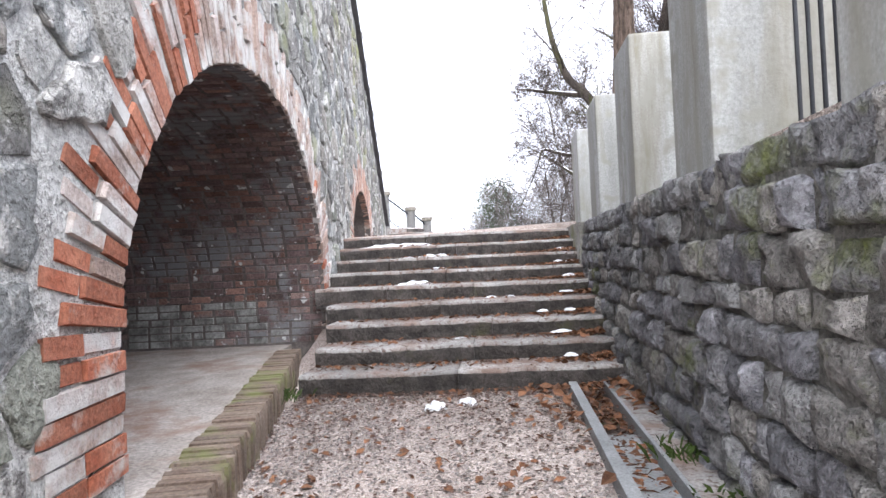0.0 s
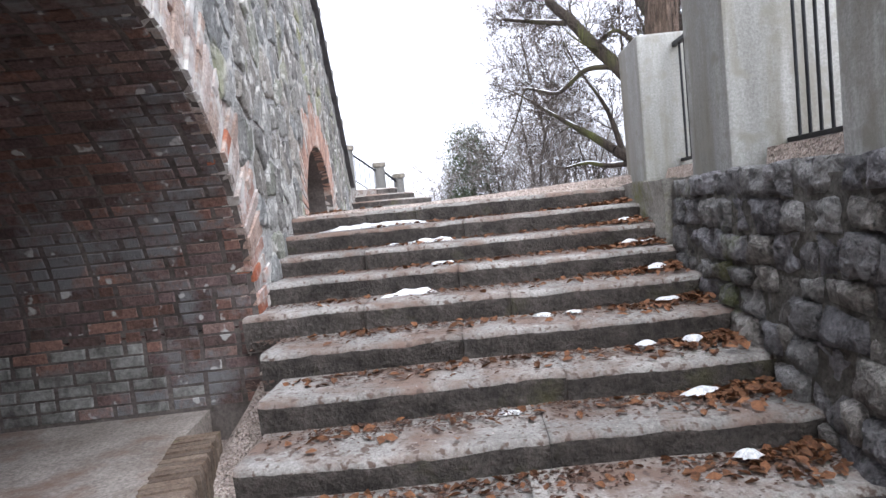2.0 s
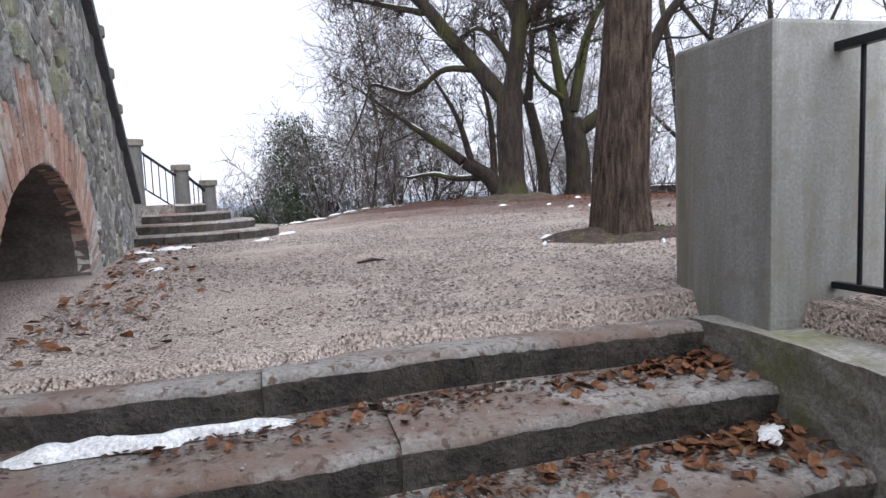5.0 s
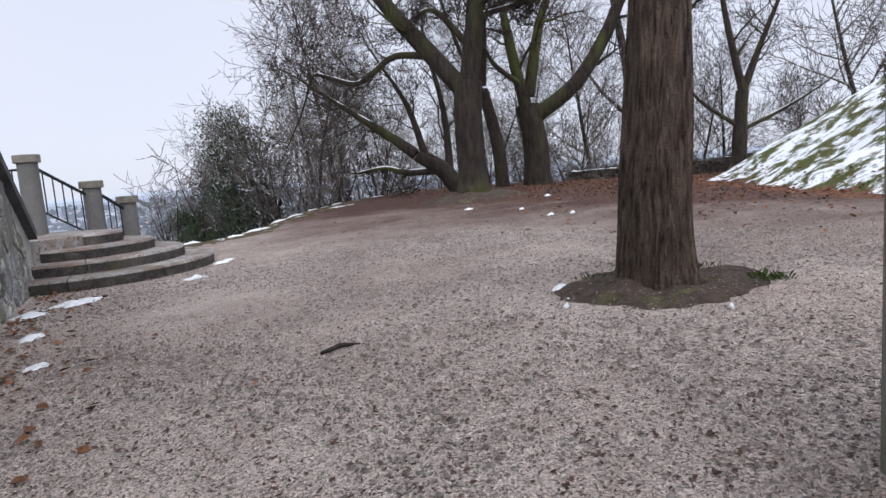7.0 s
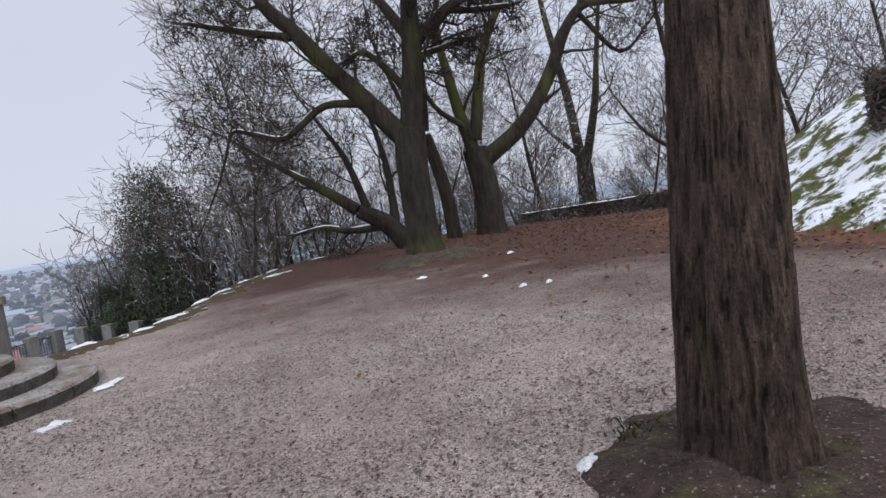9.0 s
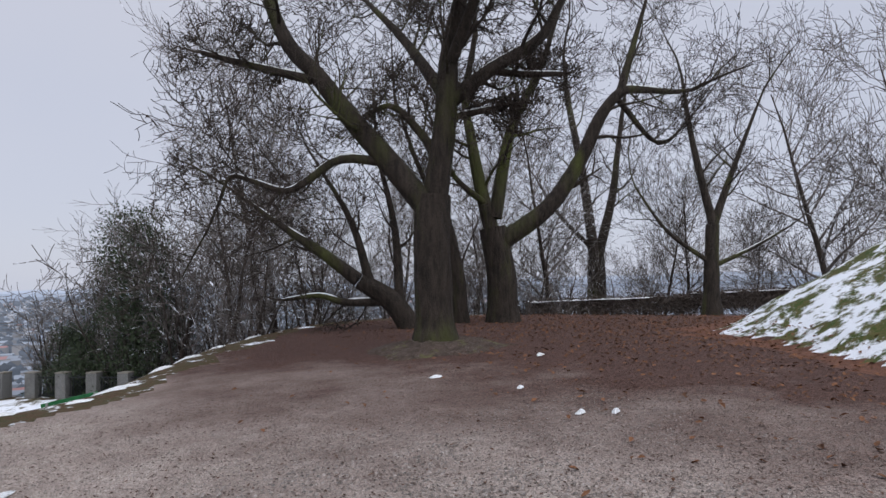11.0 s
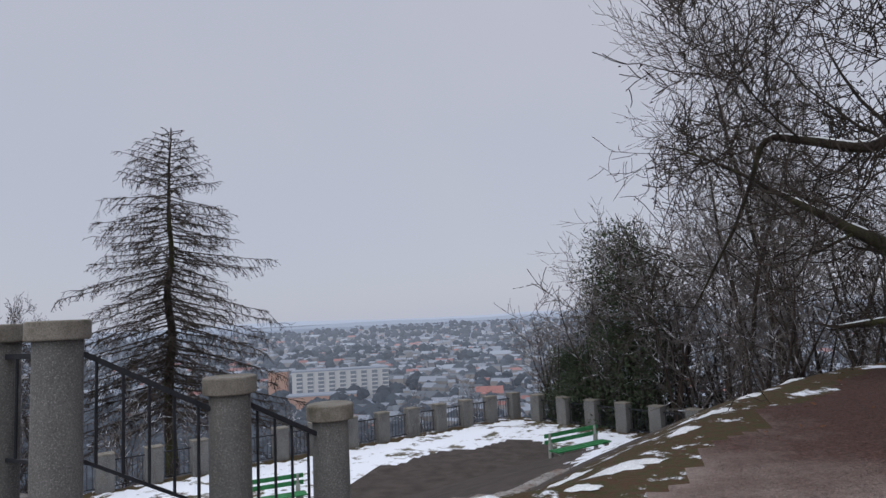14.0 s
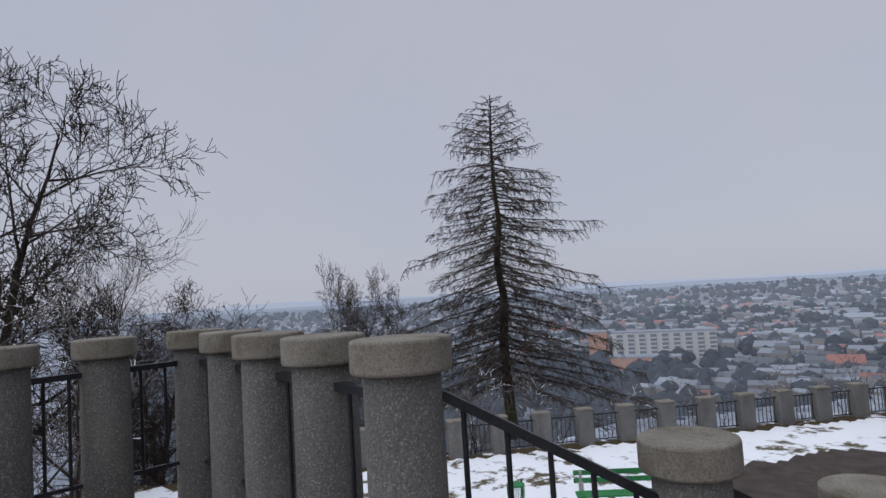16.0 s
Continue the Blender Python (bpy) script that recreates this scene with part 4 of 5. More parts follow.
# larch
def build_larch(rng):
    e = tree_thing("larch", "tall bare larch with drooping layered branches")
    tr, br, tw = Tubes(), Tubes(), Tubes()
    H = 17.5
    pts = [V((0.1 * math.sin(i * 0.9), 0.08 * math.cos(i * 1.3), H * i / 24)) for i in range(25)]
    tr.add(pts, [0.3 * (1 - i / 25) + 0.015 for i in range(25)], 10)
    for k in range(190):
        t = 0.16 + 0.83 * (k / 190) ** 0.92
        z = H * t
        L = (1 - t) ** 0.72 * 8.0 * rng.choice((0.55, 0.8, 0.95, 1.1)) * rng.uniform(0.85, 1.1) + 0.3
        w = k * 2.399 + rng.uniform(-0.4, 0.4)
        d = V((math.cos(w), math.sin(w), 0))
        line, n = [], 8
        for i in range(n + 1):
            s = i / n
            sag = -0.62 * L * s + 0.36 * L * s * s * (1.0 if t < 0.6 else 1.3) + 0.1 * L * math.sin(3.1 * s)
            if t > 0.8:
                sag = 0.25 * L * s
            line.append(V((0, 0, z)) + d * (L * s) + V((rng.gauss(0, 0.04), rng.gauss(0, 0.04), sag)))
        br.add(line, [0.05 * (1 - t * 0.6) * (1 - 0.85 * i / n) + 0.006 for i in range(n + 1)], 4)
        m = int(L * 10)
        for j in range(m):
            s = (0.12 + 0.88 * rng.random()) * n
            i = min(int(s), n - 1)
            p = line[i].lerp(line[i + 1], s - i)
            side = d.cross(V((0, 0, 1))) * rng.choice((-1, 1))
            q = (side * 0.8 + d * rng.uniform(0.2, 0.9) + V((0, 0, rng.uniform(-0.9, 0.1)))).normalized()
            l = rng.uniform(0.25, 0.9) * min(1, L / 3)
            a = [p, p + q * l * 0.5 + V((0, 0, 0.02)), p + q * l + V((0, 0, -0.12 * l))]
            tw.add(a, [0.016, 0.013, 0.009], 3)
            for _ in range(2):
                u = a[1].lerp(a[2], rng.random())
                tw.add([u, u + (q * 0.4 + rand_dir(rng) * 0.7 + V((0, 0, -0.3))) * l * 0.4], [0.011, 0.008], 3)
    part("trunk", tr.mesh("trunk", OAK_BARK), OAK_BARK, e)
    tagged(part("branching", br.mesh("branching", TWIG, False), TWIG, e), kind="stuff")
    tagged(part("crown", tw.mesh("crown", TWIG, False), TWIG, e, "fine hanging twigs"), kind="stuff")
    return e


larch = build_larch(rng)
larch.matrix_basis = pose(-20.4, 43.6, -4.0)


# evergreen in the thicket
def leaf_cloud(rng, clumps, per, size):
    v, f = [], []
    for c, r in clumps:
        for _ in range(per):
            p = Vector(c) + rand_dir(rng) * r * rng.random() ** 0.4 * Vector((1, 1, 0.9)).x
            a = rand_dir(rng) * size * rng.uniform(0.6, 1.3)
            b = rand_dir(rng).cross(a).normalized() * size * 0.5
            i = len(v)
            v += [p - a * 0.5, p + b * 0.5, p + a * 0.5, p - b * 0.5]
            f.append((i, i + 1, i + 2, i + 3))
    return v, f


ev = empty("evergreen_bush", label="dark dense evergreen bush behind the terrace posts", category="bush")
clumps = []
for k in range(70):
    h = rng.random() ** 1.2 * 6.2
    rad = 2.4 * (1 - h / 8.5)
    w = rng.uniform(0, 6.28)
    clumps.append(((rad * math.cos(w) * rng.random() ** 0.5, rad * math.sin(w) * rng.random() ** 0.5, h), 0.75))
v_, f_ = leaf_cloud(rng, clumps, 420, 0.10)
tagged(part("leaves", mesh_of("leaves", v_, f_, NEEDLES), NEEDLES, ev), kind="stuff")
et = Tubes()
et.add([V((0, 0, -0.5)), V((0.1, 0, 3)), V((0, 0.1, 6))], [0.15, 0.1, 0.03], 8)
part("trunk", et.mesh("trunk", OAK_BARK), OAK_BARK, ev)
ev.matrix_basis = pose(1.5, 45.2, -2.6)
ev.scale = (1.35, 1.35, 1.42)
low_bush = copy_thing(ev, pose(-0.6, 46.0, -2.6, 0, 0, 100))
low_bush.scale = (1.25, 1.1, 0.62)


# hedge on the far side and shrub on the mound
def build_hedge(name, label, p, q, h, w, mat, rng, per_m=900, snow=True):
    e = empty(name, label=label, category="hedge")
    p, q = V(p), V(q)
    L, d = (q - p).length, (q - p).normalized()
    s = V((-d.y, d.x, 0))
    v, f = [], []
    for _ in range(int(L * per_m)):
        c = p + d * rng.uniform(0, L) + s * rng.uniform(-w, w) + V((0, 0, h * rng.random() ** 0.7 + 0.08 * rng.gauss(0, 1)))
        a = rand_dir(rng) * 0.14
        b = rand_dir(rng).cross(a).normalized() * 0.02
        i = len(v)
        v += [c - a, c + b, c + a, c - b]
        f.append((i, i + 1, i + 2, i + 3))
    tagged(part("crown", mesh_of("crown", v, f, mat), mat, e), kind="stuff")
    if snow:
        bm = bmesh.new()
        n = int(L / 0.4)
        rows = []
        for i in range(n + 1):
            c = p + d * (L * i / n)
            rows.append([bm.verts.new(c + s * (w * k) + V((0, 0, h + 0.03 + 0.05 * noise.noise(V((i * 0.6, k * 2, 0))) - 0.05 * abs(k)))) for k in (-1, -0.4, 0.4, 1)])
        for a, b in zip(rows, rows[1:]):
            for j in range(3):
                if noise.noise(V((a[j].co.x * 0.5, a[j].co.y * 0.5, j))) > -0.25:
                    bm.faces.new((a[j], b[j], b[j + 1], a[j + 1]))
        part("snow", bm, SNOW, e, "patchy snow on top")
    return e


build_hedge("hedge", "clipped bare hedge with snow on top", (17.2, 36.4, 1.25), (25.6, 35.2, 1.25), 0.8, 0.45, HEDGE, rng)
build_hedge("hedge", "clipped bare hedge with snow on top", (25.8, 35.2, 1.25), (36, 36.5, 1.2), 0.9, 0.45, HEDGE, rng)
build_hedge("mound_hedge", "dark brown clipped hedge on top of the snowy mound", (14.6, 18.4, at(15.0, 18.4) - 0.25), (22, 5, at(19, 8)), 1.1, 0.8, HEDGE, rng, 2200, False)

# ---- brick, stone and rubble pieces ----
def merge(name, pieces, mat, parent, label="", smooth=False):
    """Joins many small pieces (verts, faces) into one part of kind stuff."""
    v, f = [], []
    for pv, pf in pieces:
        n = len(v)
        v += pv
        f += [tuple(i + n for i in q) for q in pf]
    return tagged(part(name, mesh_of(name, v, f, mat, smooth=smooth), mat, parent, label), kind="stuff")


def single(name, piece, mat, parent, smooth=False):
    return part(name, mesh_of(name, piece[0], piece[1], mat, smooth=smooth), mat, parent)


def clip_cell(poly, a, b):
    """Keeps the side of a polygon nearer to a than to b."""
    mx, my, nx, ny = (a[0] + b[0]) / 2, (a[1] + b[1]) / 2, b[0] - a[0], b[1] - a[1]
    out = []
    for (px, py), (qx, qy) in zip(poly, poly[1:] + poly[:1]):
        dp, dq = (px - mx) * nx + (py - my) * ny, (qx - mx) * nx + (qy - my) * ny
        if dp <= 0:
            out.append((px, py))
        if dp * dq < 0:
            t = dp / (dp - dq)
            out.append((px + (qx - px) * t, py + (qy - py) * t))
    return out


def rubble_cells(rng, u0, u1, z0, z1, du, dz):
    nu, nz = int((u1 - u0) / du), int((z1 - z0) / dz)
    seeds = {(i, j): (u0 + (i + 0.5 + (0.5 if j % 2 else 0) + rng.uniform(-0.52, 0.52)) * du, z0 + (j + 0.5 + rng.uniform(-0.48, 0.48)) * dz) for i in range(-2, nu + 2) for j in range(-2, nz + 2)}
    for i in range(nu):
        for j in range(nz):
            s = seeds[i, j]
            poly = [(s[0] - du * 1.2, s[1] - dz * 1.2), (s[0] + du * 1.2, s[1] - dz * 1.2), (s[0] + du * 1.2, s[1] + dz * 1.2), (s[0] - du * 1.2, s[1] + dz * 1.2)]
            for a in range(-2, 3):
                for b in range(-2, 3):
                    o = seeds.get((i + a, j + b))
                    if o and (a or b):
                        poly = clip_cell(poly, s, o)
            if len(poly) > 2:
                yield s, poly


def stone_piece(rng, s, poly, joint, proud):
    """A rough stone over one cell: bevelled rim and an uneven face."""
    rings, fine, seed = [], [], rng.uniform(0, 50)
    for (au, az), (bu, bz) in zip(poly, poly[1:] + poly[:1]):
        cuts = max(1, int(math.dist((au, az), (bu, bz)) / 0.07))
        for i in range(cuts):
            pu, pz = au + (bu - au) * i / cuts, az + (bz - az) * i / cuts
            fine.append((pu + 0.03 * noise.noise(V((pu * 14, pz * 14, seed))), pz + 0.03 * noise.noise(V((pu * 9, pz * 9, seed + 9)))))
    poly = fine
    big = max(math.dist(s, p) for p in poly)
    for shrink, n in ((joint, -0.03), (joint + 0.008, proud * 0.6), (joint + 0.03, proud)):
        k = max(0.25, 1 - shrink / (big * 0.6))
        rings.append([uv(s[0] + (p[0] - s[0]) * k, s[1] + (p[1] - s[1]) * k, n + (rng.uniform(-0.006, 0.006) if n > 0 else 0)) for p in poly])
    m = len(poly)
    v = [p for r in rings for p in r] + [uv(s[0], s[1], proud + rng.uniform(-0.004, 0.012))]
    f = []
    for r in range(2):
        for i in range(m):
            a, b = r * m + i, r * m + (i + 1) % m
            f.append((a, b, b + m, a + m))
    f += [(2 * m + i, 2 * m + (i + 1) % m, 3 * m) for i in range(m)]
    return v, f


RING = (0.52, 0.62)


def near_arch(u, z, extra):
    for (c, hw, z0, z1), ring in zip(ARCHES, RING):
        g = ring + extra
        d = abs(u - c) / (hw + g)
        if d < 1 and z < z0 + (z1 + g - z0) * arch_curve(d, z0):
            return True
        if d < 1 and z < z0:
            return True
    return False


def face_rubble():
    rng = random.Random(11)
    rest, count = [], 0
    for s, poly in rubble_cells(rng, 0.2, 18.2, -0.2, 7.4, 0.40, 0.27):
        u, z = s
        floor = 0.05 if u < 9.2 else 1.45
        if z > wall_top(u) - 0.12 or z < floor or near_arch(u, z, -0.02) or max(p[0] for p in poly) > 18.24 or max(p[1] - wall_top(p[0]) for p in poly) > 0.02:
            continue
        piece = stone_piece(rng, s, poly, rng.uniform(0.006, 0.03), rng.uniform(0.006, 0.035))
        if (7.0 < u < 11.0 and z < 4.3 or u < 2.3 and z < 3.2) and count < 300:
            single("stone", piece, RUBBLE, ARCH_WALL)
            count += 1
        else:
            rest.append(piece)
    merge("rubble", rest, RUBBLE, ARCH_WALL)


def brick_piece(c, a, b, n, la, lb, ln, rng, wear=0.006):
    """A brick: centre, three axes and half lengths, with softened outer edges."""
    v = []
    for sn, k in ((-1, 1.0), (0.75, 1.0), (1, 0.9)):
        for sa, sb in ((-1, -1), (1, -1), (1, 1), (-1, 1)):
            v.append(c + a * (sa * (la - (1 - k) * 0.08) + rng.uniform(-wear, wear)) + b * (sb * lb * (k if k < 1 else 1) + rng.uniform(-wear, wear) * 0.5) + n * (sn * ln))
    f = [(8, 9, 10, 11)]
    for r in (0, 4):
        for i in range(4):
            f.append((r + i, r + (i + 1) % 4, r + 4 + (i + 1) % 4, r + 4 + i))
    return v, f


def arch_points(c, hw, z0, z1, foot, step):
    """Points up one jamb, over the arch and down the other, evenly spaced, with outward directions."""
    line = [(c - hw, foot + (z0 - foot) * i / 6) for i in range(6)]
    line += [(c - hw * math.cos(math.pi * i / 120), z0 + (z1 - z0) * arch_curve(abs(math.cos(math.pi * i / 120)), z0)) for i in range(121)]
    line += [(c + hw, z0 - (z0 - foot) * (i + 1) / 6) for i in range(6)]
    out, left = [], step / 2
    for (a, b), (p, q) in zip(line, line[1:]):
        L = math.dist((a, b), (p, q))
        while left < L:
            t = left / L
            out.append((a + (p - a) * t, b + (q - b) * t, (p - a) / L, (q - b) / L))
            left += step
        left -= L
    return out


def ring_bricks():
    rng = random.Random(12)
    for (c, hw, z0, z1), ring, foot, arched in zip(ARCHES, RING, (0.3, 1.5), (0, 1)):
        for u, z, tu, tz in arch_points(c, hw, z0, z1, foot, 0.082):
            ou, oz = -tz, tu
            n_out = 1 if rng.random() < 0.45 else 2
            start = 0.0
            for k in range(n_out):
                L = (ring * rng.uniform(0.7, 1.2)) / n_out - 0.008
                m = start + L / 2
                start += L + 0.012
                depth = 0.06
                c3 = uv(u + ou * m, z + oz * m, -depth + rng.uniform(0.004, 0.03 if not arched else 0.016))
                a = (UD * ou + V((0, 0, oz))).normalized()
                b = (UD * tu + V((0, 0, tz))).normalized()
                vivid = u < c - hw * 0.55 and not arched
                mat = (SALMON_BRICK if rng.random() < 0.75 else FADED_BRICK) if arched else RED_BRICK if rng.random() < (0.5 if vivid else 0.06) else FADED_BRICK
                single("brick", brick_piece(c3, a, b, UN, L / 2, 0.0395 * rng.uniform(0.92, 1.0), depth, rng, 0.009), mat, ARCH_WALL)


def vault_bricks():
    rng = random.Random(13)
    c, hw, z0, z1 = ARCHES[0]
    count, rest, lime = 0, [], []
    for row, (u, z, tu, tz) in enumerate(arch_points(c, hw, z0, z1, 0.22, 0.083)):
        n = 0.035
        while n < 2.25:
            L = 0.235 * (1 if rng.random() < 0.75 and (n > 0.04 or row % 2) else 0.5)
            a, b, o = -UN, UD * tu + V((0, 0, tz)), -(UD * -tz + V((0, 0, tu)))
            c3 = uv(u, z, -(n + L / 2)) - o * 0.037 + o * rng.uniform(0, 0.012)
            piece = brick_piece(c3, a, b, o, L / 2 - 0.007, 0.034, 0.04, rng, 0.004)
            if z < 0.75 and noise.noise(V((u * 1.4, n * 1.4, z * 1.4))) + rng.uniform(-0.2, 0.2) > 0.05:
                lime.append(piece)
            elif u > c + 0.9 and n < 1.9 and count < 300:
                single("vault_brick", piece, DARK_BRICK, ARCH_WALL)
                count += 1
            else:
                rest.append(piece)
            n += L + 0.014
    for j in range(28):
        z = 0.3 + j * 0.083
        u = c - hw + (0.12 if j % 2 else 0)
        while u < c + hw:
            top = arch_z(u + 0.12)
            if top and z < top:
                piece = brick_piece(uv(u + 0.12, z, -2.3), UD, V((0, 0, 1)), UN, 0.113, 0.034, 0.03 + rng.uniform(0, 0.012), rng, 0.004)
                (lime if z < 0.8 and noise.noise(V((u * 1.3, 7.0, z * 1.3))) + rng.uniform(-0.2, 0.2) > 0.1 else rest).append(piece)
            u += 0.25
    merge("vault_brickwork", rest, DARK_BRICK, ARCH_WALL, "dark red vault brickwork")
    merge("limewashed_brickwork", lime, LIME, ARCH_WALL, "flaking limewash at the foot of the vault")


def block_piece(rng, s, poly, proud):
    """A rough-faced stone of the side wall; its face looks towards -x."""
    big = max(math.dist(s, p) for p in poly)
    ring = []
    for (ay, az), (by, bz) in zip(poly, poly[1:] + poly[:1]):
        n = max(1, int(math.dist((ay, az), (by, bz)) / 0.06))
        ring += [(ay + (by - ay) * i / n, az + (bz - az) * i / n) for i in range(n)]
    m, v, f, seed = len(ring), [], [], rng.uniform(0, 99)
    for k, out in ((1 - 0.008 / big, -0.05), (1 - 0.016 / big, proud * 0.45), (0.78, proud * 0.85), (0.42, proud)):
        for y, z in ring:
            py, pz = s[0] + (y - s[0]) * k, s[1] + (z - s[1]) * k
            rough = (0.045 * noise.noise(V((py * 8 + seed, pz * 8, seed))) + 0.022 * noise.noise(V((py * 22, pz * 22, seed)))) if out > 0 else 0
            v.append(V((2.92 + 0.04 * pz / 1.4 - out - rough, py, pz)))
    v.append(V((2.92 + 0.04 * s[1] / 1.4 - proud - 0.03 * noise.noise(V((s[0] * 8 + seed, s[1] * 8, seed))), s[0], s[1])))
    for r in range(3):
        for i in range(m):
            a, b = r * m + i, r * m + (i + 1) % m
            f.append((a, a + m, b + m, b))
    f += [(3 * m + (i + 1) % m, 3 * m + i, 4 * m) for i in range(m)]
    return v, f


def coursed_cells(rng, y0, y1, z0, z1):
    """Uneven courses of roughly squared stones, some of them two courses high."""
    tops, z = [z0], z0
    while z < z1 - 0.1:
        z += rng.uniform(0.13, 0.21)
        tops.append(z)
    tops[-1] = z1
    wave = lambda y, k: 0.0 if k in (0, len(tops) - 1) else 0.05 * noise.noise(V((y * 0.8, k * 4.1, 2)))
    for k, (a, b) in enumerate(zip(tops, tops[1:])):
        y = y0 - rng.uniform(0, 0.2)
        while y < y1:
            w = rng.uniform(0.12, 0.36) * (1.2 if k == len(tops) - 2 else 1)
            j = lambda: rng.uniform(-0.022, 0.022)
            lo, hi = (lambda q: a + wave(q, k)), (lambda q: b + wave(q, k + 1))
            m = y + w / 2
            poly = [(y + j(), lo(y) + j()), (m, lo(m) + j()), (y + w + j(), lo(y + w) + j()), (y + w + j(), hi(y + w) + j()), (m + j(), hi(m) + j()), (y + j(), hi(y) + j())]
            yield (m, (a + b) / 2), poly
            y += w


def face_side_wall():
    rng = random.Random(14)
    count, rest = 0, []
    for s, poly in coursed_cells(rng, -2.6, 8.3, -0.06, 1.5):
        if max(p[0] for p in poly) > 8.34 or s[1] + 0.1 < (s[0] - 5.9) * 0.35:
            continue
        piece = block_piece(rng, s, poly, rng.uniform(0.025, 0.085))
        if 1.7 < s[0] < 8.4 and count < 300:
            single("block", piece, BLOCK, SIDE_WALL, True)
            count += 1
        else:
            rest.append(piece)
    merge("blockwork", rest, BLOCK, SIDE_WALL, smooth=True)
    y = -2.5
    while y < 8.2:
        w = rng.uniform(0.2, 0.45)
        bm = box(2.93 + rng.uniform(-0.02, 0.03), 3.5, y, min(y + w, 8.3) - 0.012, 1.3, 1.475 + rng.uniform(-0.02, 0.02))
        bmesh.ops.subdivide_edges(bm, edges=bm.edges[:], cuts=5, use_grid_fill=True)
        part("coping_stone", roughen(roughen(bm, 0.03, 6), 0.015, 19), BLOCK, SIDE_WALL)
        y += w
    bm = box(2.86, 3.5, 8.32, 9.62, 0.5, 1.505)
    bmesh.ops.subdivide_edges(bm, edges=bm.edges[:], cuts=14, use_grid_fill=True)
    part("cement_end", roughen(roughen(bm, 0.03, 2.5), 0.012, 13), CEMENT, SIDE_WALL, "smooth mossy cement end of the wall")


CEMENT = simple("mossy_cement_render", (0.19, 0.18, 0.165), (0.40, 0.385, 0.36), 2.5, 45, 0.7, 0.012, 0.9, blotch=((0.16, 0.165, 0.075), 2.4, 0.5, 0.66), speckle=((0.52, 0.51, 0.49), 4.0, 0.62, 0.72))
face_rubble()
ring_bricks()
vault_bricks()
face_side_wall()


# ---- niche floor with its brick edging ----
def build_ledge():
    e = empty("niche_floor", label="raised earthen niche floor with a brick-on-edge border", category="ledge", kind="structure")
    a, b = V((0.86, 2.3, 0)), V((-0.28, 7.0, 0))
    d = (b - a).normalized()
    s = V((d.y, -d.x, 0))
    bm = bmesh.new()
    q = [a - s * 0.22, b - s * 0.22, b + d * 1.0 - s * 0.1, b + d * 1.0 - s * 3.0, a - s * 3.4]
    lo, hi = [bm.verts.new(p + V((0, 0, -0.1))) for p in q], [bm.verts.new(p + V((0, 0, 0.205))) for p in q]
    bm.faces.new(hi)
    for i in range(5):
        bm.faces.new((lo[i], lo[(i + 1) % 5], hi[(i + 1) % 5], hi[i]))
    part("floor_slab", bm, NICHE_EARTH, e)
    rng = random.Random(15)
    L, t = (b - a).length, 0.0
    while t < L:
        w = rng.uniform(0.062, 0.075)
        c = a + d * (t + w / 2) - s * (0.13 + rng.uniform(-0.012, 0.012)) + V((0, 0, 0.075 + rng.uniform(-0.008, 0.008)))
        single("edge_brick", brick_piece(c, s, d, V((0, 0, 1)), 0.13, w / 2 - 0.004, 0.14, rng, 0.007), EDGE_BRICK, e)
        t += w
    return e


EDGE_BRICK = simple("mossy_edge_brick", (0.17, 0.115, 0.085), (0.30, 0.235, 0.19), 5, 50, 0.6, 0.01, 0.9, 0.4, blotch=((0.15, 0.155, 0.065), 2.2, 0.5, 0.64))
build_ledge()


# ---- drain channel ----
def build_drain():
    e = empty("drain_channel", label="open metal-edged drain channel holding dead leaves", category="drain")
    part("edge_plate", box(2.42, 2.49, 2.6, 5.72, -0.14, 0.05, 0.006), GALV, e, "grey steel edge")
    part("edge_plate", box(2.70, 2.725, 2.6, 5.72, -0.14, 0.05, 0.004), GALV, e)
    part("border_slab", box(2.725, 2.97, 2.6, 4.05, -0.1, 0.045, 0.01), STEP, e)
    part("border_slab", box(2.725, 2.97, 4.06, 5.72, -0.1, 0.04, 0.01), STEP, e)
    part("cover", box(2.49, 2.70, 3.2, 4.4, -0.07, -0.03, 0.004), GALV, e, "flat grey cover plate")
    part("bed", box(2.49, 2.70, 2.6, 5.72, -0.14, -0.06), EARTH, e)
    return e


GALV = simple("weathered_grey_steel", (0.16, 0.165, 0.17), (0.27, 0.275, 0.28), 3, 60, 0.3, 0.003, 0.6)
build_drain()


# ---- benches and bin ----
def build_bench():
    e = empty("park_bench", label="green slatted park bench on grey concrete legs", category="bench", group="park benches on the terrace")
    for x in (-0.85, 0.85):
        bm = box(x - 0.05, x + 0.05, -0.25, -0.15, 0, 0.42, 0.01)
        box(x - 0.05, x + 0.05, 0.17, 0.27, 0, 0.62, 0.01, bm)
        box(x - 0.05, x + 0.05, -0.25, 0.27, 0.36, 0.42, 0.01, bm)
        part("leg", bm, CONCRETE, e, "grey concrete leg")
    for y in (-0.2, -0.06, 0.08):
        part("seat_slat", box(-1.0, 1.0, y - 0.055, y + 0.055, 0.42, 0.46, 0.008), GREEN_PAINT, e)
    for z in (0.58, 0.75):
        bm = box(-1.0, 1.0, 0.26, 0.295, z, z + 0.11, 0.008)
        part("back_slat", bm, GREEN_PAINT, e)
    for x in (-0.85, 0.85):
        part("back_post", box(x - 0.03, x + 0.03, 0.21, 0.262, 0.55, 0.85, 0.008), CONCRETE, e)
    return e


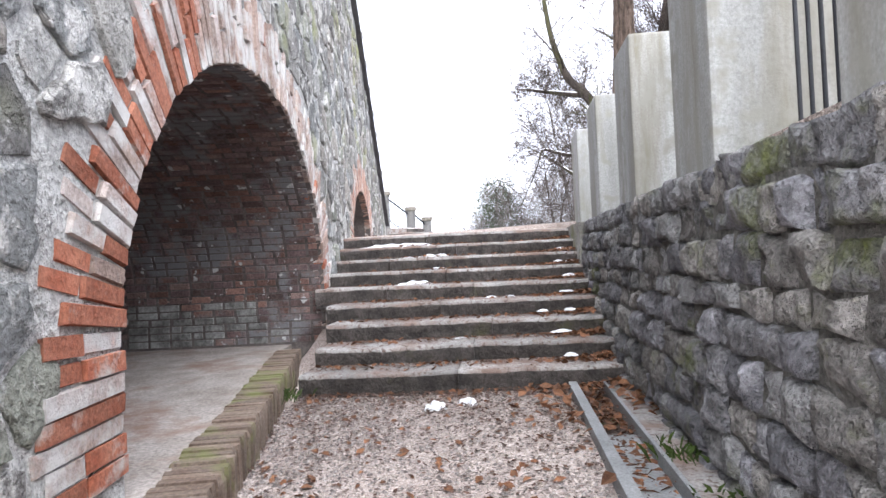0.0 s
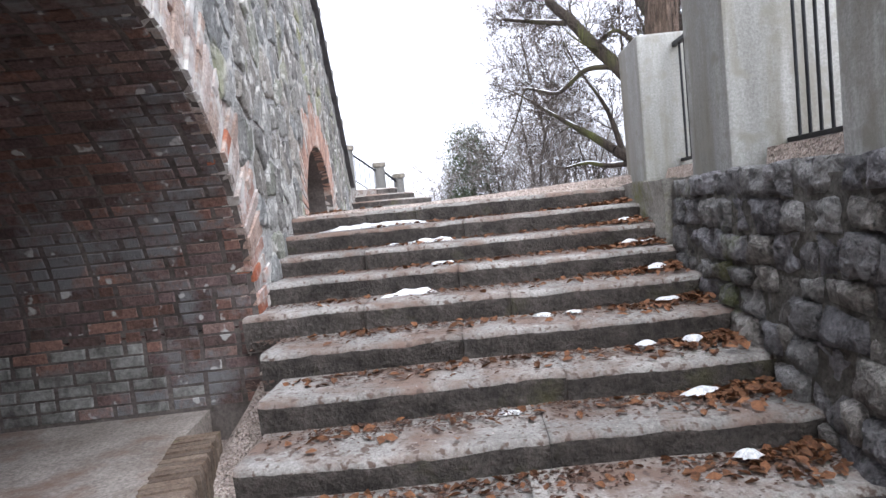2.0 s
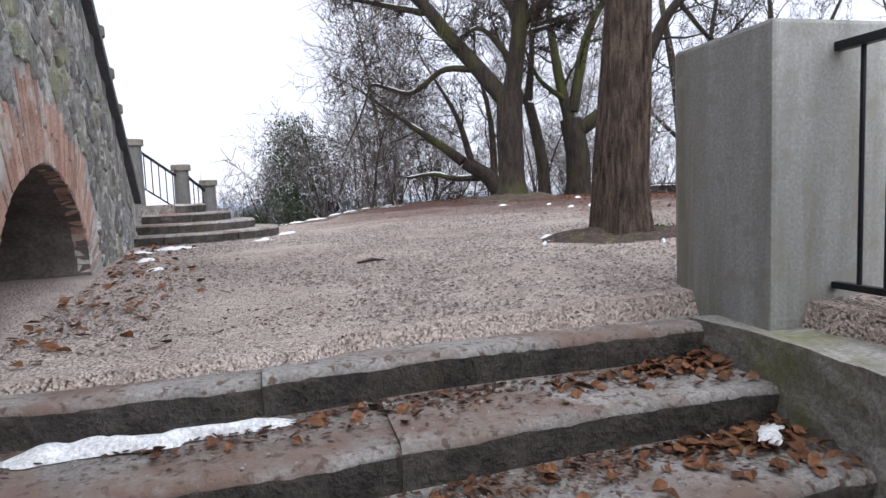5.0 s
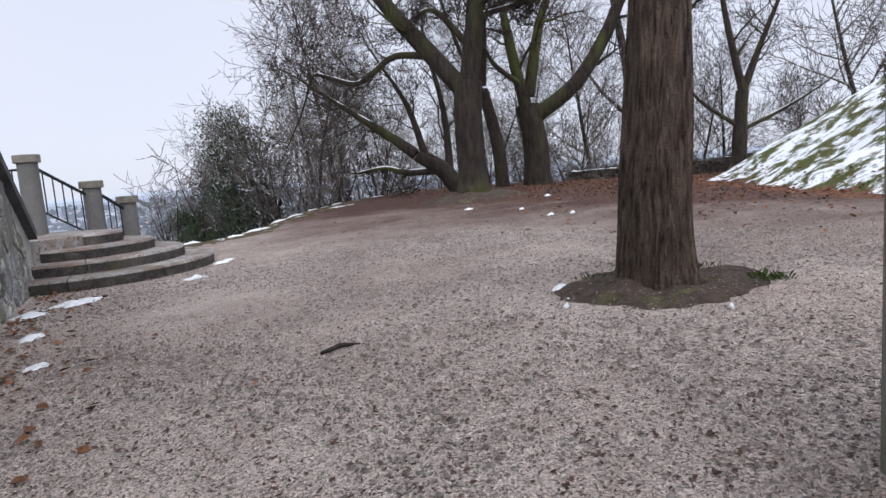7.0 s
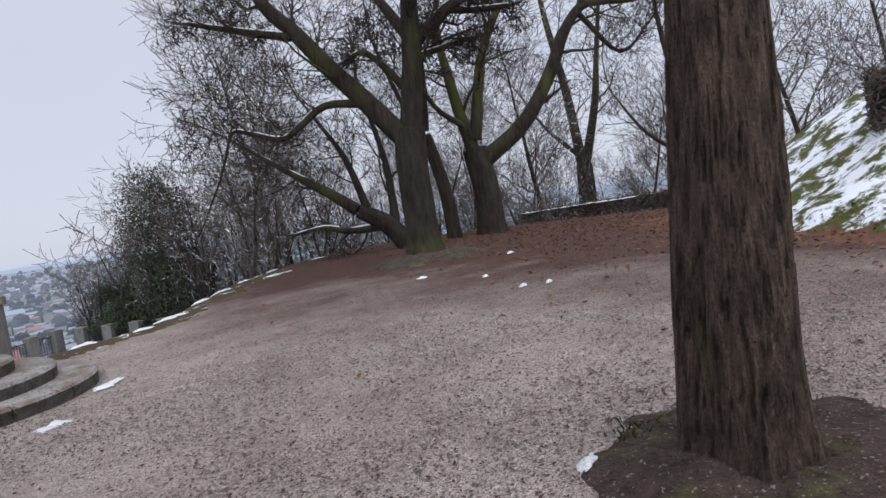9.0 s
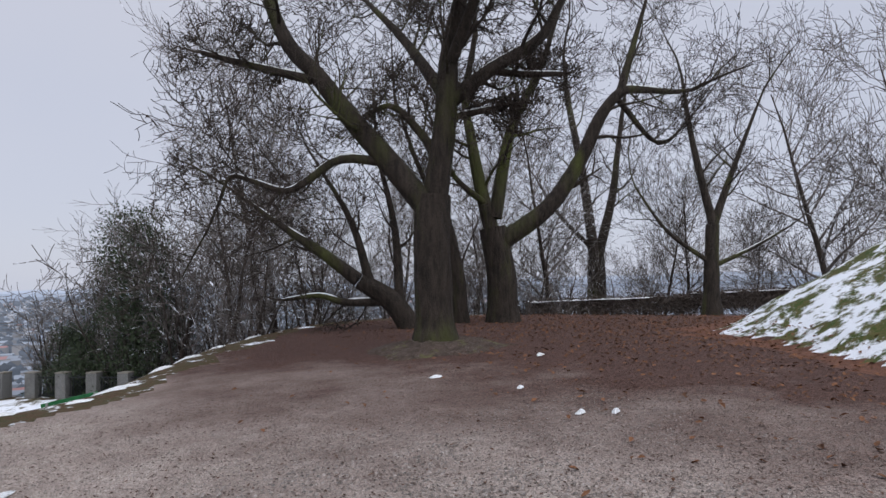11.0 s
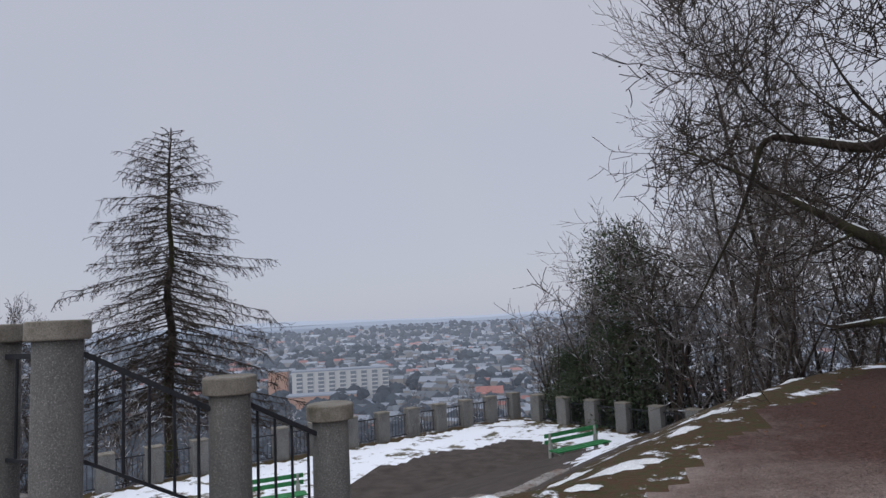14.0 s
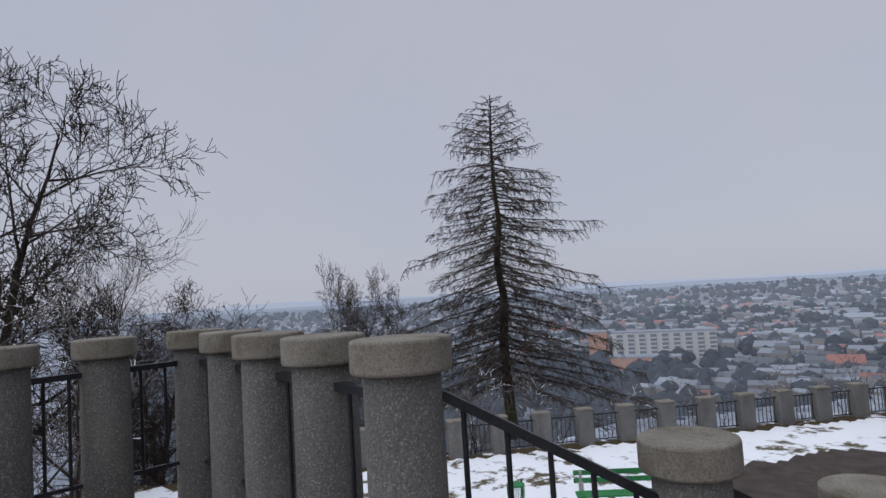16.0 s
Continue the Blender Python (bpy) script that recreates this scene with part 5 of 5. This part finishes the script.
bench = build_bench()
bench.matrix_basis = pose(-0.05, 37.3, TERR + 0.02, 0, 0, 50)
copy_thing(bench, pose(-7.2, 31.0, TERR + 0.02, 0, 0, 40))
bench.scale = (1.15, 1.1, 1.1)


def build_bin():
    e = empty("litter_bin", label="small green wire litter bin standing in snow", category="bin")
    part("rim", cylinder(0.2, 0.2, 0.62, 0.66, 16), GREEN_PAINT, e)
    part("base", cylinder(0.16, 0.17, 0.1, 0.14, 16), GREEN_PAINT, e)
    for k in range(16):
        w = k * math.pi / 8
        part("bar", rod((0.17 * math.cos(w), 0.17 * math.sin(w), 0.12), (0.195 * math.cos(w), 0.195 * math.sin(w), 0.64), 0.008, 5), GREEN_PAINT, e)
    part("stake", rod((0.0, 0.22, 0), (0.0, 0.22, 0.7), 0.02, 6), IRON, e)
    return e


build_bin().matrix_basis = pose(-9.1, 29.7, TERR)


# ---- kerb along the edge of the plateau ----
def build_kerb():
    e = empty("kerb", label="low irregular kerb stones between path and verge", category="kerb", kind="structure")
    rng = random.Random(16)
    for i in range(9):
        t = i / 8
        x, y = -0.9 + 1.5 * t, 22.6 + 3.4 * t
        bm = box(-0.11, 0.11, -0.21, 0.21, -0.15, 0.06, 0.02)
        ob = part("kerb_stone", roughen(bm, 0.02, 6), STEP, e)
        ob.matrix_basis = pose(x, y, at(x, y), 0, 0, -24 + rng.uniform(-5, 5))


build_kerb()


# ---- earth and roots at the trees ----
def root_plate(x, y, r, rng, roots, label, rise=0.07):
    e = empty("root_plate", label=label, category="roots")
    bm = bmesh.new()
    z0 = at(x, y)
    rows = []
    for i in range(9):
        q = i / 8
        ring = []
        for k in range(60):
            w = 2 * math.pi * k / 60
            rr = r * q * (1 + 0.3 * noise.noise(V((math.cos(w) * 1.7, math.sin(w) * 1.7, x))) + 0.1 * noise.noise(V((math.cos(w) * 6, math.sin(w) * 6, y))))
            h = rise * (1 - q ** 2) + 0.012 + 0.06 * noise.noise(V((rr * math.cos(w) * 4, rr * math.sin(w) * 4, y))) * (1 - q) * 2 - 0.03 * q ** 4
            px, py = x + rr * math.cos(w), y + rr * math.sin(w)
            ring.append(bm.verts.new((px, py, at(px, py) + h)))
        rows.append(ring)
    for a, b in zip(rows, rows[1:]):
        for k in range(60):
            bm.faces.new((a[k], b[k], b[(k + 1) % 60], a[(k + 1) % 60]))
    part("earth", bm, EARTH, e, smooth=True)
    for w, L, rad in roots:
        t = Tubes()
        d = V((math.cos(w), math.sin(w), 0))
        pts = [V((x, y, z0 + 0.1)) + d * 0.1]
        for i in range(1, 7):
            d = (d + rand_dir(rng) * 0.18).normalized()
            d.z = 0
            p = pts[-1] + d * L / 6
            p.z = at(p.x, p.y) + 0.07 * (1 - i / 6) - 0.02
            pts.append(p)
        t.add(pts, [rad * (1 - 0.6 * i / 6) for i in range(7)], 8)
        part("root", t.mesh("root", BARK), BARK, e)


rr_ = random.Random(17)
root_plate(4.2, 12.6, 0.85, rr_, [(0.3, 0.7, 0.035), (3.3, 0.75, 0.03), (5.4, 0.7, 0.035)], "bare earth with roots and tufts round the tree")
root_plate(7.22, 23.9, 1.25, rr_, [(5.6, 1.5, 0.09), (3.5, 1.2, 0.09), (0.2, 1.2, 0.07), (4.6, 1.2, 0.08), (2.2, 1.2, 0.07)], "raised earth and gnarled roots round the oak", 0.2)


# ---- fallen leaves, pebbles, tufts and snow ----
def leaf(p, size, turn, tilt, rng):
    m = Matrix.Translation(p) @ Euler((tilt * rng.uniform(-1, 1), tilt * rng.uniform(-1, 1), turn)).to_matrix().to_4x4()
    c = rng.uniform(0.05, 0.3) * size
    v = [m @ V(q) for q in ((0, -size, 0), (size * 0.45, -size * 0.35, c), (size * 0.62, size * 0.25, c * 1.3), (0, size, 0), (-size * 0.62, size * 0.25, c * 1.3), (-size * 0.45, -size * 0.35, c), (0, 0.1 * size, 0))]
    return v, [(0, 1, 6), (1, 2, 6), (2, 3, 6), (3, 4, 6), (4, 5, 6), (5, 0, 6)]


def step_z(x, y):
    for k in range(9, 0, -1):
        if y > nose_y(k, x) + 0.01:
            return RISE * k
    return 0.0


def scatter_leaves():
    rng = random.Random(18)
    out = []
    for k in range(0, 9):
        for _ in range(300 if k else 260):
            x = 2.85 - abs(rng.gauss(0, 0.3)) if rng.random() < 0.62 else rng.uniform(0.2, 2.85)
            y = nose_y(k + 1, x) - abs(rng.gauss(0, 0.12)) - 0.02 if rng.random() < 0.8 else nose_y(k + 1, x) - rng.uniform(0.05, 0.4)
            heap = 0.05 * max(0, 1 - (2.9 - x) / 0.5) * rng.random()
            out.append(leaf(V((x, y, RISE * k + 0.012 + heap)), rng.uniform(0.012, 0.042), rng.uniform(0, 6.28), 0.6, rng))
    for _ in range(330):
        x, y = (rng.uniform(2.5, 2.69), rng.uniform(3.4, 5.7)) if rng.random() < 0.55 else (2.95 - abs(rng.gauss(0, 0.12)), 5.7 - abs(rng.gauss(0, 0.6))) if rng.random() < 0.5 else (2.4 - abs(rng.gauss(0, 0.2)), 5.7 - abs(rng.gauss(0, 0.8)))
        z = -0.055 if 2.49 < x < 2.70 else 0.05 if x > 2.70 else 0.02
        out.append(leaf(V((x, y, z + 0.015)), rng.uniform(0.02, 0.06), rng.uniform(0, 6.28), 0.6, rng))
    for _ in range(260):
        x, y = rng.uniform(0.3, 2.6), rng.uniform(3.0, 5.6)
        out.append(leaf(V((x, y, at(x, y) + 0.02)), rng.uniform(0.015, 0.04), rng.uniform(0, 6.28), 0.5, rng))
    for _ in range(260):
        y = rng.uniform(9.8, 18)
        x = wall_x(y) + 0.1 + abs(rng.gauss(0, 0.45))
        out.append(leaf(V((x, y, at(x, y) + 0.02)), rng.uniform(0.02, 0.05), rng.uniform(0, 6.28), 0.5, rng))
    xs = np.array([rng.uniform(3, 22) for _ in range(16000)])
    ys = np.array([rng.uniform(13, 33) for _ in range(16000)])
    keep = (away(FOOT, xs, ys) > -0.6) & (away(EDGE, xs, ys) < 0)
    for x, y, z in zip(xs[keep].tolist(), ys[keep].tolist(), height(xs[keep], ys[keep]).tolist()):
        if rng.random() < min(1, max(0.03, (x - 5) / 7)) * (1 if y > 15 else 0.4):
            out.append(leaf(V((x, y, z + 0.025)), rng.uniform(0.02, 0.05), rng.uniform(0, 6.28), 0.5, rng))
    cv, cf = [], []
    def crumb(x, y, z, r):
        w, n = rng.uniform(0, 6.28), len(cv)
        a, b = V((math.cos(w), math.sin(w), rng.uniform(-0.3, 0.3))) * r, V((-math.sin(w), math.cos(w), rng.uniform(-0.3, 0.3))) * r * 0.5
        p = V((x, y, z + r * 0.35))
        cv.extend([p - a, p + b, p + a, p - b])
        cf.append((n, n + 1, n + 2, n + 3))
    for k in range(0, 9):
        for _ in range(2200):
            x = rng.uniform(max(wall_x(FIRST + TREAD * k) + 0.05, 0.16 if k < 3 else -1), 2.88)
            if noise.noise(V((x * 2.2, k * 3.0, 1))) + 0.25 < rng.uniform(-0.3, 0.7):
                continue
            crumb(x, nose_y(k + 1, x) - min(abs(rng.gauss(0, 0.13)), 0.42) - 0.01, RISE * k + 0.008, rng.uniform(0.006, 0.02))
    for _ in range(5000):
        x, y = rng.uniform(0.2, 2.85), 5.65 - abs(rng.gauss(0, 1.1))
        crumb(x, y, 0.0, rng.uniform(0.006, 0.022))
    ys = np.array([rng.uniform(9.9, 22) for _ in range(20000)])
    xs = np.array([wall_x(y) + 0.1 + rng.random() * 9 for y in ys.tolist()])
    for x, y, z in zip(xs.tolist(), ys.tolist(), height(xs, ys).tolist()):
        crumb(x, y, z + 0.01, rng.uniform(0.006, 0.022))
    tagged(new("leaf_litter", mesh_of("leaf_litter", cv, cf, LITTER_BITS)), "crumbled brown leaf litter on treads and gravel", "litter", kind="stuff")
    v, f = [], []
    for pv, pf in out:
        n = len(v)
        v += pv
        f += [tuple(i + n for i in q) for q in pf]
    tagged(new("fallen_leaves", mesh_of("fallen_leaves", v, f, DEAD_LEAF)), "brown curled fallen leaves lying on steps and gravel", "leaves", kind="stuff")


def scatter_pebbles():
    rng = random.Random(19)
    v, f = [], []
    def stone(x, y, z, r):
        n = len(v)
        k = [rng.uniform(0.7, 1.2) * r for _ in range(6)]
        v.extend([V((x + k[0], y, z)), V((x, y + k[1], z)), V((x - k[2], y, z)), V((x, y - k[3], z)), V((x + 0.2 * r, y, z + k[4] * 0.7)), V((x - 0.3 * r, y + 0.2 * r, z + k[5] * 0.5))])
        f.extend([tuple(n + i for i in q) for q in ((0, 1, 4), (1, 5, 4), (1, 2, 5), (2, 3, 5), (3, 4, 5), (3, 0, 4))])
    for _ in range(9000):
        x, y = rng.uniform(0.2, 2.5), rng.uniform(2.2, 5.65)
        w = rng.random() < (0.9 if x < 1.1 else 0.45)
        if w:
            stone(x, y, -0.008, rng.choice((0.005, 0.008, 0.011, 0.016)))
    ys = np.array([9.9 + 9 * rng.random() ** 1.4 for _ in range(34000)])
    xs = np.array([rng.uniform(wall_x(y) + 0.1, 7) for y in ys.tolist()])
    for x, y, z in zip(xs.tolist(), ys.tolist(), height(xs, ys).tolist()):
        stone(x, y, z + 0.004, rng.choice((0.005, 0.006, 0.008, 0.011)))
    ys = np.array([9.9 + 8 * rng.random() ** 1.2 for _ in range(18000)])
    xs = np.array([rng.uniform(wall_x(y) + 0.1, 8.5 - 0.45 * (y - 9.9)) for y in ys.tolist()])
    near_edge = away(EDGE, xs, ys)
    for x, y, z, e in zip(xs.tolist(), ys.tolist(), height(xs, ys).tolist(), near_edge.tolist()):
        if e < -0.2 and math.hypot(x - CC.x, y - CC.y) > 1.9:
            stone(x, y, z + 0.002, rng.choice((0.009, 0.012, 0.015, 0.02)))
    for _ in range(1500):
        x, y = rng.uniform(0.2, 2.8), rng.uniform(5.7, 9.9)
        stone(x, y, step_z(x, y) + 0.006, rng.uniform(0.004, 0.009))
    tagged(new("pebbles", mesh_of("pebbles", v, f, PEBBLE)), "loose grey and pinkish pebbles on the gravel", "pebbles", kind="stuff")


def snow_patch(x, y, z, a, b, turn, h=0.04, seed=0.0, ground=False):
    """A lumpy remnant of snow."""
    bm = bmesh.new()
    rows, n = [], 26
    for i in range(7):
        q = i / 6
        ring = []
        for k in range(n):
            w = 2 * math.pi * k / n
            rr = q * (1 + 0.7 * noise.noise(V((math.cos(w) * 1.9 + seed, math.sin(w) * 1.6, seed))) + 0.5 * noise.noise(V((math.cos(w) * 6, math.sin(w) * 5, seed))))
            px, py = rr * a * math.cos(w), rr * b * math.sin(w)
            ca, sa = math.cos(radians(turn)), math.sin(radians(turn))
            gx, gy = x + px * ca - py * sa, y + px * sa + py * ca
            lift = h * (1 - q ** 3) * (0.75 + 0.8 * noise.noise(V((gx * 9, gy * 9, seed))))
            ring.append(bm.verts.new((gx, gy, (at(gx, gy) if ground else z) + 0.004 + max(lift, 0.003) * (q < 1))))
        rows.append(ring)
    for a_, b_ in zip(rows, rows[1:]):
        for k in range(n):
            bm.faces.new((a_[k], b_[k], b_[(k + 1) % n], a_[(k + 1) % n]))
    ob = part("snow_patch", bm, SNOW, smooth=True)
    return tagged(ob, "small patch of old white snow", "snow", "remnants of snow")


def lay_snow():
    rng = random.Random(20)
    for k, x, a in ((8, 0.5, 0.4), (8, 0.22, 0.16), (7, 0.98, 0.19), (7, 0.66, 0.06), (6, 1.1, 0.1), (5, 0.86, 0.2), (5, 0.98, 0.08), (4, 1.77, 0.06), (4, 1.97, 0.06), (2, 1.46, 0.06)):
        snow_patch(x, nose_y(k + 1, x) - 0.09, RISE * k, a, 0.06 if a > 0.1 else 0.035, 4, min(0.045, 0.3 * a), x * 7 + k)
    for k, x in ((7, 2.72), (6, 2.74), (6, 2.62), (5, 2.68), (4, 2.6), (3, 2.58), (3, 2.3), (2, 2.45), (1, 2.5)):
        snow_patch(x, nose_y(k + 1, x) - 0.12, RISE * k + 0.03, rng.uniform(0.05, 0.11), 0.045, rng.uniform(0, 60), 0.03, x * 5 + k)
    for x, y, s in ((1.40, 5.13, 0.07), (1.59, 5.28, 0.06), (1.66, 5.2, 0.03), (1.33, 5.06, 0.03)):
        snow_patch(x, y, 0, s, s * 0.8, 20, 0.07, x * 9, True)
    for x, y, s in ((-0.6, 14.7, 0.16), (-0.3, 13.6, 0.09), (-0.6, 16.4, 0.3), (0.95, 18.7, 0.18), (-0.9, 15.9, 0.25), (0.6, 17.3, 0.15), (5.9, 21.0, 0.14), (6.4, 19.5, 0.08), (8.1, 21.6, 0.1), (6.2, 18.0, 0.07), (6.5, 17.8, 0.06),
                    (0.9, 24.7, 0.3), (1.6, 24.2, 0.4), (2.3, 25.9, 0.25), (1.2, 23.3, 0.2), (2.9, 27.2, 0.3), (0.2, 22.9, 0.25), (3.6, 28.6, 0.3), (4.6, 30.4, 0.3), (3.62, 13.1, 0.1), (3.5, 12.75, 0.08), (3.34, 12.54, 0.03), (4.1, 11.75, 0.03)):
        snow_patch(x, y, 0, s, s * 0.5, rng.uniform(20, 70), 0.04, x * 3 + y, True)


def grass_tufts():
    rng = random.Random(23)
    for x, y, z, n, h in ((2.83, 3.75, 0.03, 90, 0.08), (2.84, 3.1, 0.02, 70, 0.07), (4.85, 12.2, None, 130, 0.06), (4.05, 13.2, None, 90, 0.05), (4.8, 12.95, None, 90, 0.05), (0.1, 5.3, 0.05, 90, 0.08)):
        v, f = [], []
        for _ in range(n):
            px, py = x + rng.gauss(0, 0.09), y + rng.gauss(0, 0.09)
            pz = (at(px, py) if z is None else z) - 0.01
            w = rng.uniform(0, 6.28)
            d = V((math.cos(w), math.sin(w), 0))
            l = h * rng.uniform(0.5, 1.2)
            i = len(v)
            p = V((px, py, pz))
            s = V((-d.y, d.x, 0)) * 0.004
            v += [p - s, p + s, p + d * l * 0.35 + V((0, 0, l * 0.8)) + s * 0.6, p + d * l * 0.8 + V((0, 0, l))]
            f += [(i, i + 1, i + 2), (i, i + 2, i + 3)]
        tagged(new("grass_tuft", mesh_of("grass_tuft", v, f, GRASS)), "small tuft of green winter grass", "grass", kind="stuff")


scatter_leaves()
scatter_pebbles()
lay_snow()
grass_tufts()
st = Tubes()
st.add([V((1.56, 12.62, 1.55)), V((1.70, 12.67, 1.57)), V((1.84, 12.71, 1.55))], [0.012, 0.018, 0.006], 6)
tagged(new("fallen_stick", st.mesh("fallen_stick", TWIG)), "short dark stick lying on the gravel", "stick")


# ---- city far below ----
# A far material with haze put in as an even bluish emission.
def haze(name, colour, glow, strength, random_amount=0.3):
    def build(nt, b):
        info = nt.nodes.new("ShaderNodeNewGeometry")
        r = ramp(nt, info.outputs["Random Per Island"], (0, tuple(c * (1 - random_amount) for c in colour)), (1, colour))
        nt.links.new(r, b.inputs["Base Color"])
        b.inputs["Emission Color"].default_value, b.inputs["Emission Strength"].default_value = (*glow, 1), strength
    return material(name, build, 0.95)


HAZE_GLOW = (0.36, 0.41, 0.52)
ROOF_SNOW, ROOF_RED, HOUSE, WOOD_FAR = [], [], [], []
# The painted haze glows stronger in each farther band.
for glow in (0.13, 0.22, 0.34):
    ROOF_SNOW.append(haze("snowy_far_roofs", (0.20, 0.225, 0.27), HAZE_GLOW, glow, 0.75))
    ROOF_RED.append(haze("far_red_roofs", (0.22, 0.085, 0.07), HAZE_GLOW, glow))
    HOUSE.append(haze("far_house_walls", (0.17, 0.152, 0.14), HAZE_GLOW, glow, 0.6))
    WOOD_FAR.append(haze("far_woods", (0.03, 0.04, 0.055), HAZE_GLOW, glow * 0.75, 0.5))
# The blocks of flats carry the same faint haze emission.
PALE = haze("pale_block_walls", (0.36, 0.36, 0.36), HAZE_GLOW, 0.12, 0.1)
SLATE = haze("dark_block_strips", (0.10, 0.115, 0.14), HAZE_GLOW, 0.13, 0.2)
ORANGE = haze("orange_block_walls", (0.30, 0.165, 0.11), HAZE_GLOW, 0.13, 0.1)


def plain_z(x, y):
    far = math.hypot(x, y)
    roll = 26 * math.sin(x / 900 + 1.3) * math.sin(y / 1300 + 0.4)
    return -55 + min(max((far - 1500) / 3000, 0), 1) * (20 + 0.6 * roll)


def town():
    rng = random.Random(31)
    walls, roofs, reds, woods = ([[], [], []] for _ in range(4))
    band = lambda r: 0 if r < 560 else 1 if r < 1100 else 2
    for _ in range(4200):
        w = radians(rng.uniform(60, 155))
        r = 330 * (7.5 ** rng.random())
        x, y = r * math.cos(w), r * math.sin(w)
        if 300 < r < 520 and -300 < x < -150:
            continue
        g = plain_z(x, y)
        k = rng.uniform(3.2, 6.5) * (2.0 if rng.random() < 0.08 else 1)
        L, h = k * rng.uniform(1, 2.6), rng.uniform(3.5, 8)
        a = rng.uniform(-0.4, 0.4)
        ux, uy = V((math.cos(a), math.sin(a), 0)), V((-math.sin(a), math.cos(a), 0))
        c = V((x, y, g))
        base = [c + ux * (sx * L) + uy * (sy * k) for sx, sy in ((-0.5, -0.5), (0.5, -0.5), (0.5, 0.5), (-0.5, 0.5))]
        top = [p + V((0, 0, h)) for p in base]
        walls[band(r)].append((base + top, [(0, 1, 5, 4), (1, 2, 6, 5), (2, 3, 7, 6), (3, 0, 4, 7)]))
        ridge = [c - ux * (L * 0.5) + V((0, 0, h + k * 0.32)), c + ux * (L * 0.5) + V((0, 0, h + k * 0.32))]
        (reds if rng.random() < 0.12 else roofs)[band(r)].append((top + ridge, [(0, 1, 5, 4), (2, 3, 4, 5), (1, 2, 5), (3, 0, 4)]))
    for _ in range(6500):
        w = radians(rng.uniform(55, 160))
        r = 190 * (14 ** rng.random())
        x, y = r * math.cos(w), r * math.sin(w)
        g, s = plain_z(x, y), rng.uniform(3, 7) * (1 + r / 1800)
        v = [V((x, y, g + s * 1.3))]
        for ring, (q, hh) in enumerate(((0.8, 0.9), (1.0, 0.4), (0.6, 0))):
            v += [V((x + s * q * rng.uniform(0.5, 1.0) * math.cos(i * 1.257), y + s * q * rng.uniform(0.5, 1) * math.sin(i * 1.257), g + s * hh * rng.uniform(0.8, 1.2))) for i in range(5)]
        f = [(0, 1 + i, 1 + (i + 1) % 5) for i in range(5)]
        for ring in (0, 1):
            f += [(1 + ring * 5 + i, 6 + ring * 5 + i, 6 + ring * 5 + (i + 1) % 5, 1 + ring * 5 + (i + 1) % 5) for i in range(5)]
        woods[band(r)].append((v, f))
    t = empty("distant_town", label="hazy snowy town of small houses far below", category="town", kind="structure")
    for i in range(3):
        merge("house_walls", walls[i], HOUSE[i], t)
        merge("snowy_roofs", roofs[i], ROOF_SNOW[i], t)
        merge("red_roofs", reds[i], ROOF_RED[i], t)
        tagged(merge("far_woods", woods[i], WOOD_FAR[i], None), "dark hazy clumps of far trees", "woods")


def block_of_flats(x, y, turn, sections, w, d, h, mat, strip):
    e = empty("apartment_building", label="long pale block of flats with dark balcony strips", category="building")
    part("body", box(0, sections * w, 0, d, -4, h), mat, e)
    part("roof", box(-0.3, sections * w + 0.3, -0.3, d + 0.3, h, h + 1), ROOF_SNOW[0], e, "flat snowy roof")
    if strip:
        for i in range(sections):
            part("balcony_strip", box(i * w + w * 0.42, i * w + w * 0.95, -0.9, -0.01, 0, h - 1), strip, e, "dark vertical strip of balconies")
            for k in range(int(h / 2.8)):
                part("parapet", box(i * w + w * 0.42, i * w + w * 0.95, -1.1, -0.92, 0.2 + k * 2.8, 1.1 + k * 2.8), PALE, e)
    e.matrix_basis = pose(x, y, at(x, y), 0, 0, turn)
    return e


def far_hills():
    # Each farther ridge is paler and emits more of the painted haze.
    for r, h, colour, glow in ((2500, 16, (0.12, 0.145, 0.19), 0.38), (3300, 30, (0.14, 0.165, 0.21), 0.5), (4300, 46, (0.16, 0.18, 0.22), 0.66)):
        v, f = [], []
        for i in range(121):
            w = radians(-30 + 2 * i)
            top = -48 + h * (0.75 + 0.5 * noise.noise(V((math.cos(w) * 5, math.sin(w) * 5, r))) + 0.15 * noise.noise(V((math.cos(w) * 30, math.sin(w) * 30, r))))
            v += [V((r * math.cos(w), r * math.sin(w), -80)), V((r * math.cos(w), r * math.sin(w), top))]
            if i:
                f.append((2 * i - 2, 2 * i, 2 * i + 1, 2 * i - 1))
        m = haze("far_hills", colour, HAZE_GLOW, glow, 0.0)
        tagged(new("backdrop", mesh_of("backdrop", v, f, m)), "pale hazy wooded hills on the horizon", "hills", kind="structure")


far_hills()
town()
block_of_flats(-232, 424, 24, 9, 7.6, 12, 21, PALE, SLATE)
block_of_flats(-248, 419, 24, 1, 13, 12, 22, ORANGE, None)
block_of_flats(-218, 392, 20, 5, 9, 12, 8, ORANGE, None)
bpy.context.view_layer.update()
